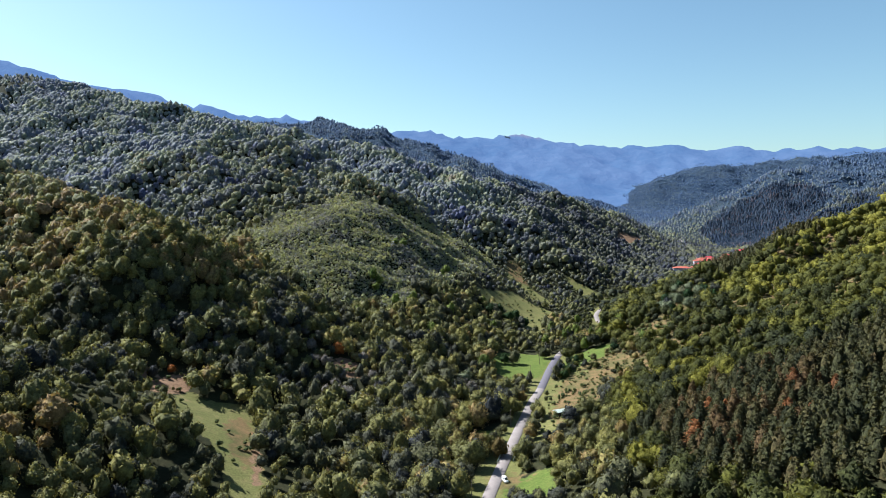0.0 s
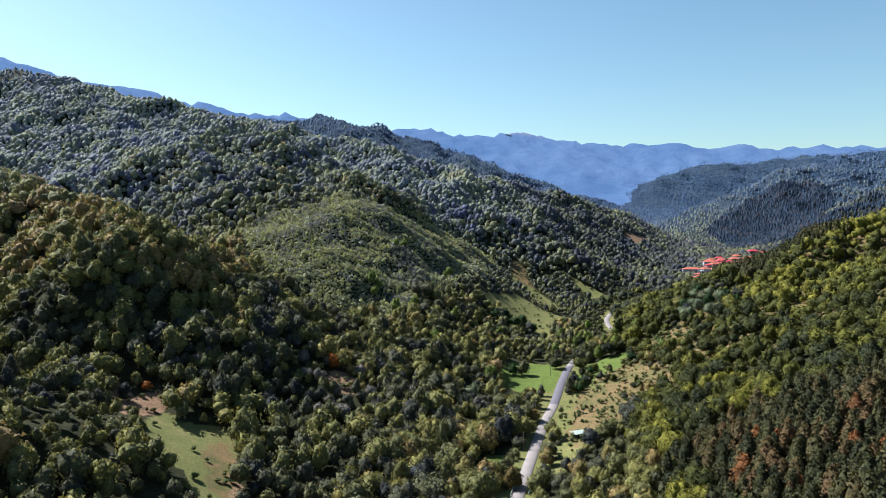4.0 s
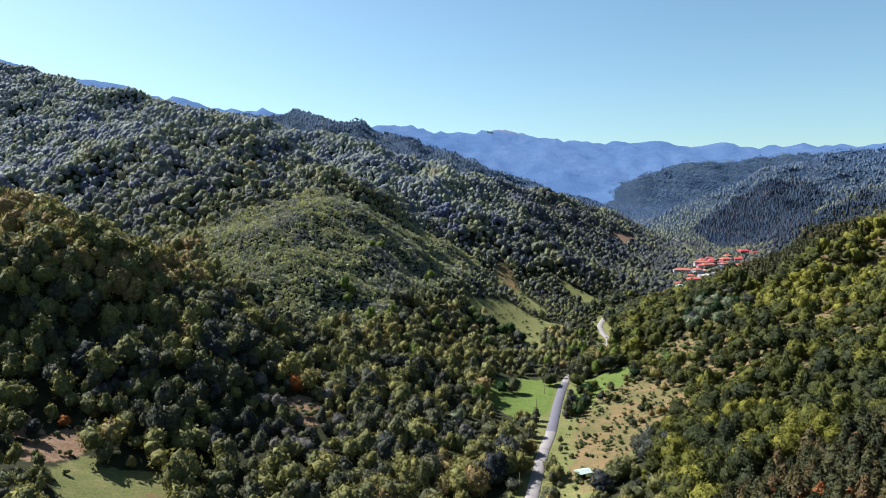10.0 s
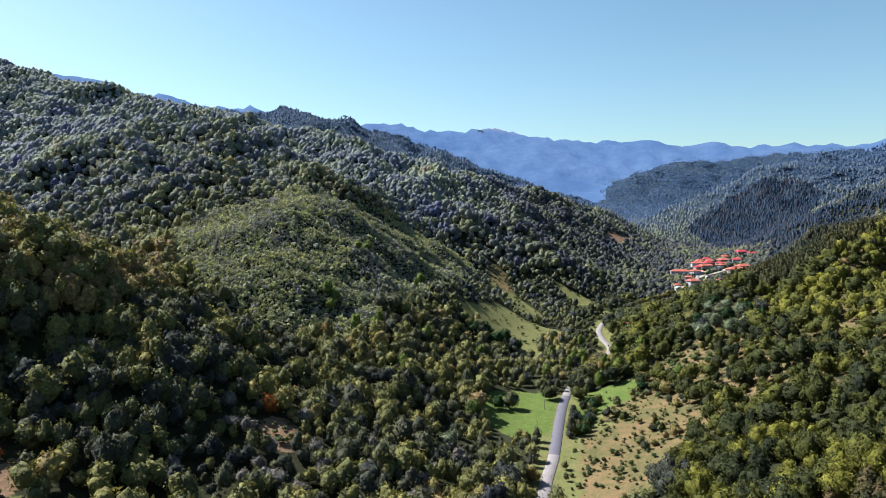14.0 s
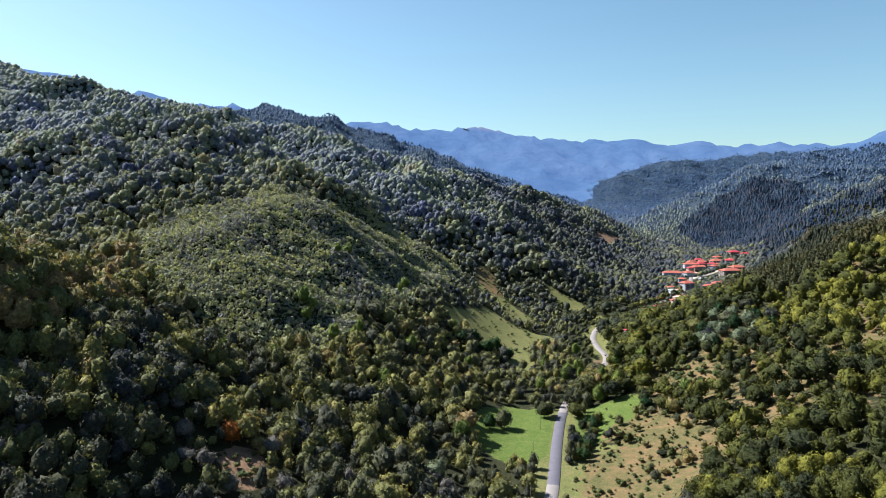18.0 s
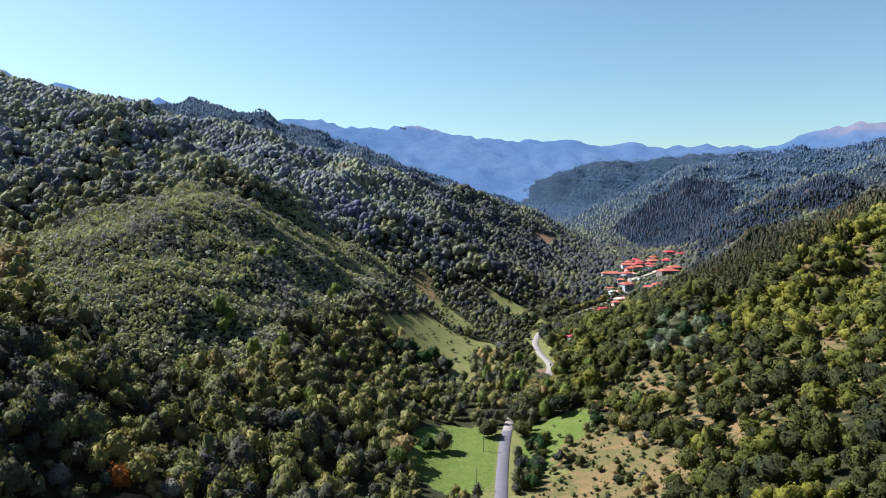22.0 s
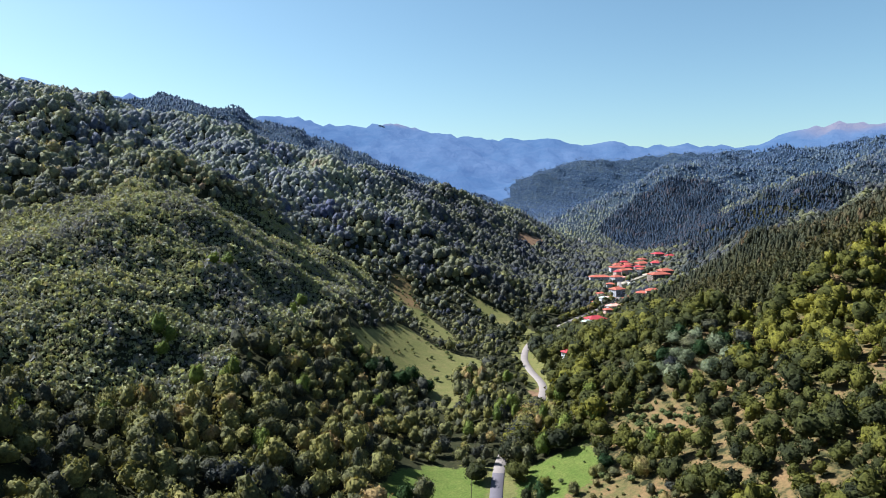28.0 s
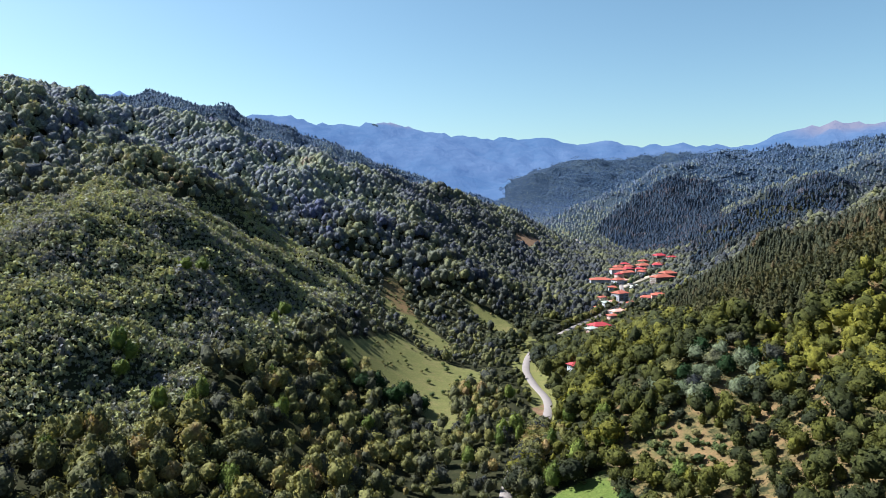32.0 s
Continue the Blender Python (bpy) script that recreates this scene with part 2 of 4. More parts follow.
# crest lines: points (x, y, ground height), fall of the flanks, rounding of the top
RIDGES = {
    "left_near": ([(-80, 476, 2), (-104, 478, 28), (-130, 480, 56), (-154, 478, 76), (-178, 452, 91), (-213, 478, 103), (-255, 518, 115), (-380, 610, 140), (-650, 720, 240), (-1100, 900, 420)], 0.9, 0.8, 22),
    "left_shoulder": ([(-192, 424, 92), (-168, 446, 88), (-153, 478, 76), (-132, 486, 58)], 1.0, 1.5, 8),
    "orange_rise": ([(-100, 446, 28), (-80, 434, 23), (-62, 424, 19), (-46, 410, 8)], 0.5, 0.5, 14),
    "left_behind": ([(-84, 372, 4), (-140, 354, 22), (-190, 300, 46), (-300, 150, 95), (-500, 50, 180), (-900, -100, 330)], 0.5, 0.42, 28),
    "knoll_top": ([(-231, 972, 196), (-170, 935, 170), (-111, 890, 145), (-108, 850, 131)], 0.85, 0.75, 25),
    "knoll_west": ([(-235, 972, 192), (-210, 860, 146), (-203, 770, 112), (-200, 690, 80), (-180, 620, 46)], 0.5, 0.5, 40),
    "knoll": ([(-110, 880, 142), (-108, 845, 130), (-104, 790, 123), (-102, 740, 117), (-100, 700, 106), (-98, 655, 86),
               (-50, 605, 48), (-25, 560, 10), (-10, 535, -5)], 0.9, 0.42, 60),
    "left_mid": ([(-900, 1290, 330), (-760, 1225, 288), (-609, 1132, 243), (-472, 1083, 219), (-312, 976, 210), (-231, 972, 196)], 0.5, 0.62, 22),
    "left_mid_spur": ([(-472, 1083, 214), (-500, 960, 160), (-470, 860, 108), (-430, 790, 70)], 0.5, 0.5, 25),
    "left_high": ([(-1500, 1500, 600), (-900, 1400, 392), (-597, 1301, 320), (-405, 1300, 278), (-200, 1305, 236), (-104, 1290, 216),
                   (0, 1255, 184), (112, 1390, 158), (245, 1440, 134), (410, 1590, 92), (500, 1660, 40)], 0.5, 0.6, 30),
    "left_high_back": ([(-405, 1312, 268), (-150, 1500, 225), (61, 1623, 184), (250, 1760, 150), (430, 1900, 105), (560, 1960, 60)], 0.5, 0.5, 40),
    "left_spur": ([(-78, 1160, 183), (60, 1050, 108), (150, 960, 45), (215, 918, 10)], 0.55, 0.72, 30),
    "second_range": ([(-2600, 2400, 760), (-1600, 2350, 440), (-900, 2450, 400), (-416, 2440, 420), (-150, 2480, 365), (150, 2500, 262),
                      (450, 2550, 170), (700, 2700, 100)], 0.42, 0.42, 60),
    "right_hill": ([(480, -900, 150), (440, -300, 160), (440, 200, 160), (466, 400, 142), (490, 540, 140)], 0.43, 0.43, 40),
    "right_spur": ([(172, 612, 4), (205, 575, 30), (243, 583, 56), (292, 580, 79), (400, 590, 112), (560, 620, 160), (800, 650, 260)], 0.52, 0.6, 20),
    "right_back": ([(425, 990, 10), (455, 895, 56), (488, 812, 97), (565, 765, 136), (720, 740, 195), (1100, 760, 330)], 0.55, 0.55, 30),
    "far_right": ([(560, 1700, 38), (596, 1740, 50), (676, 1816, 82), (778, 1880, 124), (900, 1950, 170), (1006, 1986, 220), (1204, 2040, 253), (1415, 2073, 280),
                   (1592, 2057, 298), (1664, 1992, 314), (2200, 2100, 430)], 0.5, 0.34, 30),
    "right_flank": ([(1700, 1640, 340), (1300, 1560, 240), (994, 1460, 173), (860, 1400, 128), (720, 1320, 84), (640, 1270, 56), (596, 1236, 36)], 0.34, 0.5, 30),
    "right_shoulder": ([(450, 985, 8), (500, 1010, 46), (556, 1034, 78), (680, 1060, 112), (900, 1080, 170), (1300, 1100, 300)], 0.9, 0.5, 25),
    "far_range": ([(-1200, 4400, 600), (-340, 4440, 598), (-80, 4450, 600), (60, 4450, 572), (300, 4440, 566), (540, 4420, 572), (790, 4380, 522), (1130, 4310, 490),
                   (1420, 4220, 492), (1550, 4180, 452), (1780, 4080, 462), (2030, 3970, 442), (2430, 3760, 432)], 0.5, 0.32, 40),
    "far_left": ([(-3300, 2600, 1000), (-2300, 3630, 892), (-2200, 3700, 832), (-1870, 3870, 792), (-1710, 3950, 782), (-1520, 4020, 708), (-1420, 4060, 722),
                  (-1220, 4120, 672), (-970, 4190, 672), (-770, 4230, 640), (-450, 4300, 560)], 0.5, 0.35, 30),
    "far_right_top": ([(2420, 3760, 432), (2520, 3720, 470), (2650, 3640, 502), (2740, 3580, 532), (2840, 3500, 552), (2990, 3370, 536), (3400, 2900, 560)], 0.5, 0.35, 30),
    "middle_range": ([(860, 2900, 120), (1000, 3150, 228), (1231, 3329, 306), (1500, 3400, 325), (2200, 3500, 380), (3000, 3600, 450)], 0.4, 0.4, 60),
}


def to_line(x, y, line):
    """Distance to a line of points, negative to its left, and the line's height at the nearest place."""
    best, height, side = np.full(np.shape(x), 1e9), np.zeros(np.shape(x)), np.ones(np.shape(x))
    for (ax, ay, az), (bx, by, bz) in zip(line, line[1:]):
        ex, ey = bx - ax, by - ay
        u = np.clip(((x - ax) * ex + (y - ay) * ey) / (ex * ex + ey * ey), 0, 1)
        d = np.hypot(x - ax - u * ex, y - ay - u * ey)
        near = d < best
        side = np.where(near, np.where(ex * (y - ay) > ey * (x - ax), -1, 1), side)
        best, height = np.where(near, d, best), np.where(near, az + u * (bz - az), height)
    return best * side, height


def crest(x, y, line, left, right, rounding):
    """Height of a ridge: the highest of its stretches, each falling off to both sides."""
    best = np.full(np.shape(x), -1e9)
    for (ax, ay, az), (bx, by, bz) in zip(line, line[1:]):
        ex, ey = bx - ax, by - ay
        u = np.clip(((x - ax) * ex + (y - ay) * ey) / (ex * ex + ey * ey), 0, 1)
        d = np.hypot(x - ax - u * ex, y - ay - u * ey)
        lean = np.clip((ey * (x - ax) - ex * (y - ay)) / math.hypot(ex, ey) / rounding, -1, 1) * 0.5 + 0.5
        best = np.maximum(best, az + u * (bz - az) - (left + (right - left) * lean) * (np.sqrt(d * d + rounding * rounding) - rounding))
    return best


def step(a, b, v):
    u = np.clip((v - a) / (b - a), 0, 1)
    return u * u * (3 - 2 * u)


def waves(x, y, size, seed, octaves=3):
    """Soft uneven relief of about -1 to 1 with features of that size."""
    rng, out, total = np.random.RandomState(seed), 0, 0
    for k in range(octaves):
        amp = 0.55 ** k
        for _ in range(5):
            a, ph = rng.rand() * 6.283, rng.rand() * 6.283
            w = 6.283 / size * 2 ** k * (0.7 + 0.6 * rng.rand())
            out = out + amp * 0.45 * np.sin(w * (np.cos(a) * x + np.sin(a) * y) + ph + 1.3 * np.sin(w * 0.6 * (np.sin(a) * x - np.cos(a) * y)))
        total += amp
    return out / total


def land(x, y):
    """Height of the ground."""
    x, y = np.asarray(x, float), np.asarray(y, float)
    ds, zs = to_line(x, y, STREAM)
    ds = np.abs(ds)
    floor = zs + 0.03 * ds + 0.00006 * np.minimum(ds, 900) ** 2
    k = 9.0
    parts = [floor]
    for line, left, right, rounding in RIDGES.values():
        parts.append(crest(x, y, line, left, right, rounding))
    parts = np.stack(parts)
    top = parts.max(0)
    h = top + k * np.log(np.exp((parts - top) / k).sum(0)) - k * 0.15
    rough = step(12, 70, h - zs)
    reach = step(900, 2500, np.hypot(x, y))
    h = h + rough * (6 * waves(x, y, 170, 3) + 4.5 * waves(x, y, 95, 8, 2) + 16 * reach * waves(x, y, 420, 4) + 9 * reach * waves(x, y, 190, 6))
    # furrows that run down the higher slopes
    h = h + 9 * step(35, 120, h - zs) * step(640, 820, np.hypot(x, y)) * (0.55 - 1.7 * np.abs(waves(x, y, 230, 31, 2)))
    dr, zr = to_line(x, y, ROAD)
    return h + (zr - 0.25 - h) * (1 - step(4, 26, np.abs(dr)))


def horizon_range(x, y):
    """The ranges along the horizon."""
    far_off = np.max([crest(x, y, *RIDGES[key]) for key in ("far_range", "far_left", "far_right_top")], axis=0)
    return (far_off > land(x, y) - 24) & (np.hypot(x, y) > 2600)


# ---- ground ----
OPEN = {
    "green_meadow": [(34, 512), (46, 540), (60, 550), (82, 544), (81, 517), (73, 486), (66, 464), (48, 464), (36, 485)],
    "green_slope": [(96, 526), (110, 538), (133, 538), (130, 516), (122, 496), (107, 488), (84, 472), (88, 500)],
    "clearing": [(29, 690), (51, 734), (82, 795), (102, 763), (134, 740), (124, 699), (104, 700), (94, 630), (80, 630), (77, 665), (50, 680)],
    "upper_clearing": [(80, 904), (105, 900), (127, 818), (122, 772), (105, 780), (94, 835), (82, 876)],
    "far_slope": [(162, 915), (197, 889), (208, 840), (192, 816), (178, 860), (163, 897)],
    "left_meadow": [(-133, 328), (-133, 350), (-122, 344), (-97, 353), (-92, 327), (-87, 307), (-71, 272), (-67, 246), (-80, 246), (-84, 262), (-101, 295), (-116, 305)],
    "verge_a": [(7, 271), (17, 309), (26, 314), (28, 301), (17, 270), (10, 230), (0, 230)],
    "verge_b": [(37, 371), (49, 422), (58, 435), (45, 366), (36, 340)],
    "verge_c": [(18, 361), (28, 352), (24, 335), (15, 342)],
    "verge_d": [(25, 289), (46, 290), (44, 261), (38, 259), (23, 270)],
    "slope_grass": [(66, 425), (75, 458), (88, 478), (108, 470), (120, 440), (136, 440), (114, 408), (94, 386), (74, 362), (56, 340), (42, 314)],
}
DRY = {
    "dry_slope": [(98, 486), (108, 496), (120, 500), (126, 512), (134, 484), (136, 458), (137, 432), (124, 420), (112, 446), (104, 470)],
    "dry_bank": [(74, 434), (86, 468), (104, 468), (118, 440), (136, 440), (114, 408), (94, 388), (74, 364), (62, 352), (58, 372), (66, 400)],
    "meadow_path": [(-102, 338), (-93, 327), (-88, 307), (-80, 284), (-92, 292), (-104, 318)],
    "gravel_layby": [(20, 290), (30, 296), (36, 288), (24, 274)],
    "right_clear": [(228, 493), (243, 488), (226, 459), (215, 468)],
    "right_low": [(150, 538), (158, 556), (172, 540), (176, 517), (164, 499), (151, 499)],
    "bushy": [(86, 938), (104, 929), (112, 880), (96, 880), (87, 914)],
}
EARTH = {
    "left_dirt": [(-148, 328), (-151, 345), (-147, 362), (-137, 366), (-131, 352), (-138, 330)],
    "meadow_edge": [(-166, 352), (-160, 366), (-152, 360), (-157, 348)],
    "orange_dirt": [(-68, 420), (-60, 428), (-50, 420), (-49, 406), (-58, 402), (-66, 408)],
    "brown_field": [(336, 1345), (399, 1400), (402, 1368), (362, 1309), (333, 1318)],
    "bend_layby": [(150, 664), (153, 657), (148, 636), (138, 640), (142, 652)],
    "track": [(-86, 312), (-80, 290), (-74, 272), (-77, 270), (-83, 290), (-89, 310)],
}


def inside(x, y, outline):
    """How deep each place lies in an outline, in metres; negative outside."""
    hit, far = np.zeros(np.shape(x), bool), np.full(np.shape(x), 1e9)
    for (ax, ay), (bx, by) in zip(outline, outline[1:] + outline[:1]):
        hit ^= ((ay > y) != (by > y)) & (x < (bx - ax) * (y - ay) / (by - ay + 1e-9) + ax)
        ex, ey = bx - ax, by - ay
        u = np.clip(((x - ax) * ex + (y - ay) * ey) / (ex * ex + ey * ey), 0, 1)
        far = np.minimum(far, np.hypot(x - ax - u * ex, y - ay - u * ey))
    return np.where(hit, far, -far)


def cover(x, y, patches, soft=4.0):
    deep = np.full(np.shape(x), -1e9)
    for outline in patches.values():
        deep = np.maximum(deep, inside(x, y, outline))
    return np.clip(0.5 + deep / (2 * soft), 0, 1)


def mesh_of(name, verts, faces, mats, smooth=True, which=None, values=()):
    """A mesh from arrays of corners and of triangles or quads."""
    me = bpy.data.meshes.new(name)
    verts, faces = np.asarray(verts, np.float32), np.asarray(faces, np.int32)
    n, k = faces.shape
    me.vertices.add(len(verts))
    me.vertices.foreach_set("co", verts.ravel())
    me.loops.add(n * k)
    me.loops.foreach_set("vertex_index", faces.ravel())
    me.polygons.add(n)
    me.polygons.foreach_set("loop_start", np.arange(0, n * k, k, dtype=np.int32))
    me.polygons.foreach_set("use_smooth", np.full(n, smooth))
    for m in mats:
        me.materials.append(m)
    if which is not None:
        me.polygons.foreach_set("material_index", np.asarray(which, np.int32))
    for key, v in values:
        me.attributes.new(key, "FLOAT", "POINT").data.foreach_set("value", np.asarray(v, np.float32))
    me.update()
    return me


angles = np.radians(np.concatenate([np.arange(-52, 62, 0.46), np.arange(62, 308, 4.0)]))
radii = np.concatenate([[0.5], 14 * 1.0158 ** np.arange(374)])
A, R = np.meshgrid(angles, radii)
gx, gy = np.sin(A) * R, -90 + np.cos(A) * R
gz = land(gx, gy)
rows, cols = A.shape
ids = np.arange(rows * cols).reshape(rows, cols)
across = np.roll(ids, -1, axis=1)
quads = np.stack([ids[:-1], ids[1:], across[1:], across[:-1]], -1).reshape(-1, 4)[:, ::-1]
fx, fy = gx.ravel(), gy.ravel()
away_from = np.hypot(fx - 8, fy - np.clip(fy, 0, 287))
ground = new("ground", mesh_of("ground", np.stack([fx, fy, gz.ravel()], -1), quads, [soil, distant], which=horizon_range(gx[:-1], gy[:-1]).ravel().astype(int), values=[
    ("grass", np.maximum(cover(fx, fy, OPEN), np.clip((11 - np.abs(to_line(fx, fy, ROAD)[0])) / 3, 0, 1) * (((fy > 220) & (fy < 545)) | ((fy > 630) & (fy < 815))))), ("lush", cover(fx, fy, {key: OPEN[key] for key in ("green_meadow", "green_slope", "verge_c", "verge_d")})), ("dry", np.maximum(cover(fx, fy, DRY, 9.0), 0.56 * step(30, 60, fx - 0.16 * fy) * (1 - step(560, 640, fy)) * step(380, 430, fy))), ("earth", cover(fx, fy, EARTH, 3.0)), ("hazed_woods", step(1250, 1900, away_from)), ("bald", np.maximum(step(330, 120, np.hypot(fx - 2830, (fy - 3500) * 1.2)), step(190, 60, np.hypot(fx - 500, (fy - 4420) * 2))))]))
tagged(ground, "hilly ground with woodland floor, meadows and bare earth", "ground", kind="structure")


# ---- road ----
def along(line, every):
    """A smooth line through the points, with a place every so many metres."""
    p = np.array(line, float)
    out = []
    for i in range(len(p) - 1):
        a, b, c, d = p[max(i - 1, 0)], p[i], p[i + 1], p[min(i + 2, len(p) - 1)]
        for u in np.arange(0, 1, every / np.linalg.norm(c - b)):
            out.append(0.5 * (2 * b + (c - a) * u + (2 * a - 5 * b + 4 * c - d) * u * u + (3 * b - a - 3 * c + d) * u ** 3))
    return np.array(out)


def strip(name, line, mats, offsets, lifts, which, kind_label):
    """A band along a line with a cross-section of offsets and heights."""
    t = np.gradient(line, axis=0)
    t /= np.linalg.norm(t[:, :2], axis=1)[:, None]
    side = np.stack([t[:, 1], -t[:, 0]], -1)
    verts = np.concatenate([np.concatenate([line[:, :2] + side * o, line[:, 2:] + z], 1)[:, None] for o, z in zip(offsets, lifts)], 1)
    n, k = verts.shape[:2]
    idx = np.arange(n * k).reshape(n, k)
    quad = np.stack([idx[:-1, :-1], idx[:-1, 1:], idx[1:, 1:], idx[1:, :-1]], -1)
    me = mesh_of(name, verts.reshape(-1, 3), quad.reshape(-1, 4), mats, which=np.repeat(which[:-1], k - 1))
    return tagged(new(name, me), kind_label, name, kind="structure")


centre = along(ROAD, 3.0)
strip("road", centre, [asphalt_pale, asphalt_dark], [-2.75, -2.4, 0, 2.4, 2.75], [-0.35, 0.10, 0.16, 0.10, -0.35],
      ((centre[:, 1] > 436) & (centre[:, 1] < 532)).astype(int), "narrow worn asphalt country road with a darker resurfaced stretch")


# ---- where the houses of the village stand ----
HOUSES = [  # x, y, width, depth, storeys, turn, roof, walls, label
    (392, 1120, 28, 11, 2, -12, "roof_orange", "render_wall", "long white house with a wide orange tiled roof"),
    (402, 1092, 13, 10, 2, 20, "roof_orange", "render_wall", "white village house with an orange tiled roof"),
    (440, 1172, 20, 11, 2, -8, "roof_orange", "render_wall", "pale guesthouse with an orange tiled roof"),
    (436, 1146, 13, 10, 2, 25, "roof_orange", "pink_wall", "pinkish village house with an orange tiled roof"),
    (462, 1186, 12, 10, 2, 10, "roof_red", "dark_wall", "timber-clad village house with a red tiled roof"),
    (470, 1160, 10, 9, 2, 35, "roof_orange", "render_wall", "small white house with an orange tiled roof"),
    (450, 1156, 11, 9, 2, -15, "roof_orange", "render_wall", "white house with an orange tiled roof above the square"),
    (452, 1196, 12, 9, 2, 12, "roof_orange", "render_wall", "white house with an orange tiled roof behind the square"),
    (478, 1182, 11, 9, 2, -20, "roof_red", "render_wall", "white house with a brick-red tiled roof"),
    (490, 1192, 9, 8, 1, 15, "roof_orange", "pink_wall", "low pinkish house with an orange tiled roof"),
    (474, 1210, 13, 10, 2, 4, "roof_orange", "dark_wall", "timber-fronted house with an orange tiled roof"),
    (514, 1200, 12, 9, 2, -10, "roof_red", "render_wall", "white house with a dull red tiled roof"),
    (416, 1104, 9, 7, 1, 30, "roof_pink", "render_wall", "low house with a faded tiled roof by the street"),
    (498, 1210, 18, 12, 2, 8, "roof_orange", "dark_wall", "timber-fronted inn with an orange tiled roof"),
    (528, 1222, 11, 9, 1, 20, "roof_orange", "render_wall", "low white house with an orange tiled roof"),
    (552, 1262, 18, 12, 2, 5, "roof_red", "dark_wall", "tall timber house with a crimson roof among trees"),
    (560, 1240, 14, 8, 1, 5, "roof_red", "dark_wall", "low timber wing with a crimson roof"),
    (458, 1082, 29, 13, 3, 10, "roof_orange", "dark_wall", "large dark-fronted hotel with a broad orange roof"),
    (478, 1104, 20, 12, 3, 10, "roof_orange", "dark_wall", "rear wing of a hotel with an orange roof"),
    (354, 985, 15, 11, 3, 22, "roof_orange", "render_wall", "three-storey white apartment house with an orange roof"),
    (334, 962, 11, 8, 1, 15, "roof_pink", "render_wall", "low house with a faded pinkish roof"),
    (356, 925, 14, 9, 1, -25, "roof_orange", "render_wall", "low white house with a bright orange roof"),
    (353, 899, 13, 9, 1, -20, "roof_orange", "pink_wall", "low pinkish house with a bright orange roof"),
    (344, 938, 8, 6, 1, 10, "roof_orange", "render_wall", "small outbuilding with an orange roof"),
    (322, 950, 7, 6, 2, 5, "sheet_white", "render_wall", "narrow white house with a pale roof"),
    (309, 942, 6, 5, 1, 0, "roof_orange", "pink_wall", "tiny outbuilding with an orange roof"),
    (314, 906, 14, 8, 1, 12, "roof_pink", "render_wall", "low farmhouse with a faded tiled roof"),
    (268, 846, 17, 11, 1, 10, "roof_red", "pink_wall", "farmhouse with a red and white patched roof"),
    (257, 838, 9, 6, 1, 25, "sheet_white", "pink_wall", "farm shed with pale roof sheets beside a farmhouse"),
    (344, 1009, 8, 6, 1, 10, "roof_orange", "pink_wall", "small low house with an orange roof in a garden"),
    (379, 1058, 9, 7, 1, -18, "roof_orange", "render_wall", "small white house with an orange roof below the street"),
    (481, 1236, 13, 9, 2, -6, "roof_red", "render_wall", "white house with a red tiled roof at the village's back"),
    (516, 1246, 12, 9, 2, 12, "roof_orange", "dark_wall", "timber-fronted house with an orange roof at the village's back"),
    (297, 882, 8, 6, 1, 8, "roof_orange", "pink_wall", "small pinkish cottage with an orange roof"),
    (424, 1136, 9, 7, 2, 14, "roof_red", "pink_wall", "narrow pinkish house with a red tiled roof"),
    (180, 684, 8, 6, 1, 18, "roof_red", "render_wall", "small hut with a red roof among trees"),
]


# ---- trees ----
def joined(*pieces):
    V, F, n = [], [], 0
    for v, f in pieces:
        V.append(v)
        F.append(np.asarray(f) + n)
        n += len(v)
    return np.concatenate(V), np.concatenate(F)


def sprays(rng, count, leaf, shape):
    """Leaf sprays that stand out all over a form, turned every way: shape gives a place and its outward direction."""
    V = []
    for _ in range(count):
        at, d = shape(rng)
        n = d + rng.normal(size=3) * 0.5
        n /= np.linalg.norm(n)
        u = np.cross(n, rng.normal(size=3))
        u /= np.linalg.norm(u)
        w = np.cross(n, u)
        s = leaf * rng.uniform(0.6, 1.4)
        V.append([at - u * s * 0.62 - w * s * 0.4, at + u * s * 0.62 - w * s * 0.4, at + w * s * 0.8])
    return np.array(V).reshape(-1, 3), np.arange(3 * count).reshape(-1, 3)


def lobed(rng, rings, segs, lobes, wide=0.42, top=0.94, base=0.14, depth=0.42, uneven=0.05):
    """A rounded crown one unit high, swelling into many leafy lobes with furrows between them."""
    tips = rng.normal(size=(lobes, 3))
    tips[:, 2] = np.abs(tips[:, 2]) * 0.9 - 0.15
    tips /= np.linalg.norm(tips, axis=1)[:, None]
    swell = rng.uniform(0.65, 1.0, lobes)
    a, b = np.meshgrid(np.arange(segs) * 6.2832 / segs, np.linspace(0.14, 2.2, rings))
    a = a + np.arange(rings)[:, None] * 3.1416 / segs
    d = np.concatenate([[[0, 0, 1.0]], np.stack([np.sin(b) * np.cos(a), np.sin(b) * np.sin(a), np.cos(b)], -1).reshape(-1, 3)])
    r = 1 - depth + depth * (swell * np.exp(11.0 * (d @ tips.T - 1))).max(1)
    r *= rng.uniform(1 - uneven, 1 + uneven, len(r))
    half = (top - base) / 1.58
    v = d * r[:, None] * (wide, wide, half) + (0, 0, base + 0.58 * half)
    i = np.arange(segs)
    j = (i + 1) % segs
    f = [np.stack([np.zeros(segs, int), 1 + i, 1 + j], -1)]
    for k in range(rings - 1):
        o = 1 + k * segs
        f += [np.stack([o + i, o + segs + i, o + j], -1), np.stack([o + j, o + segs + i, o + segs + j], -1)]
    return v, np.concatenate(f)


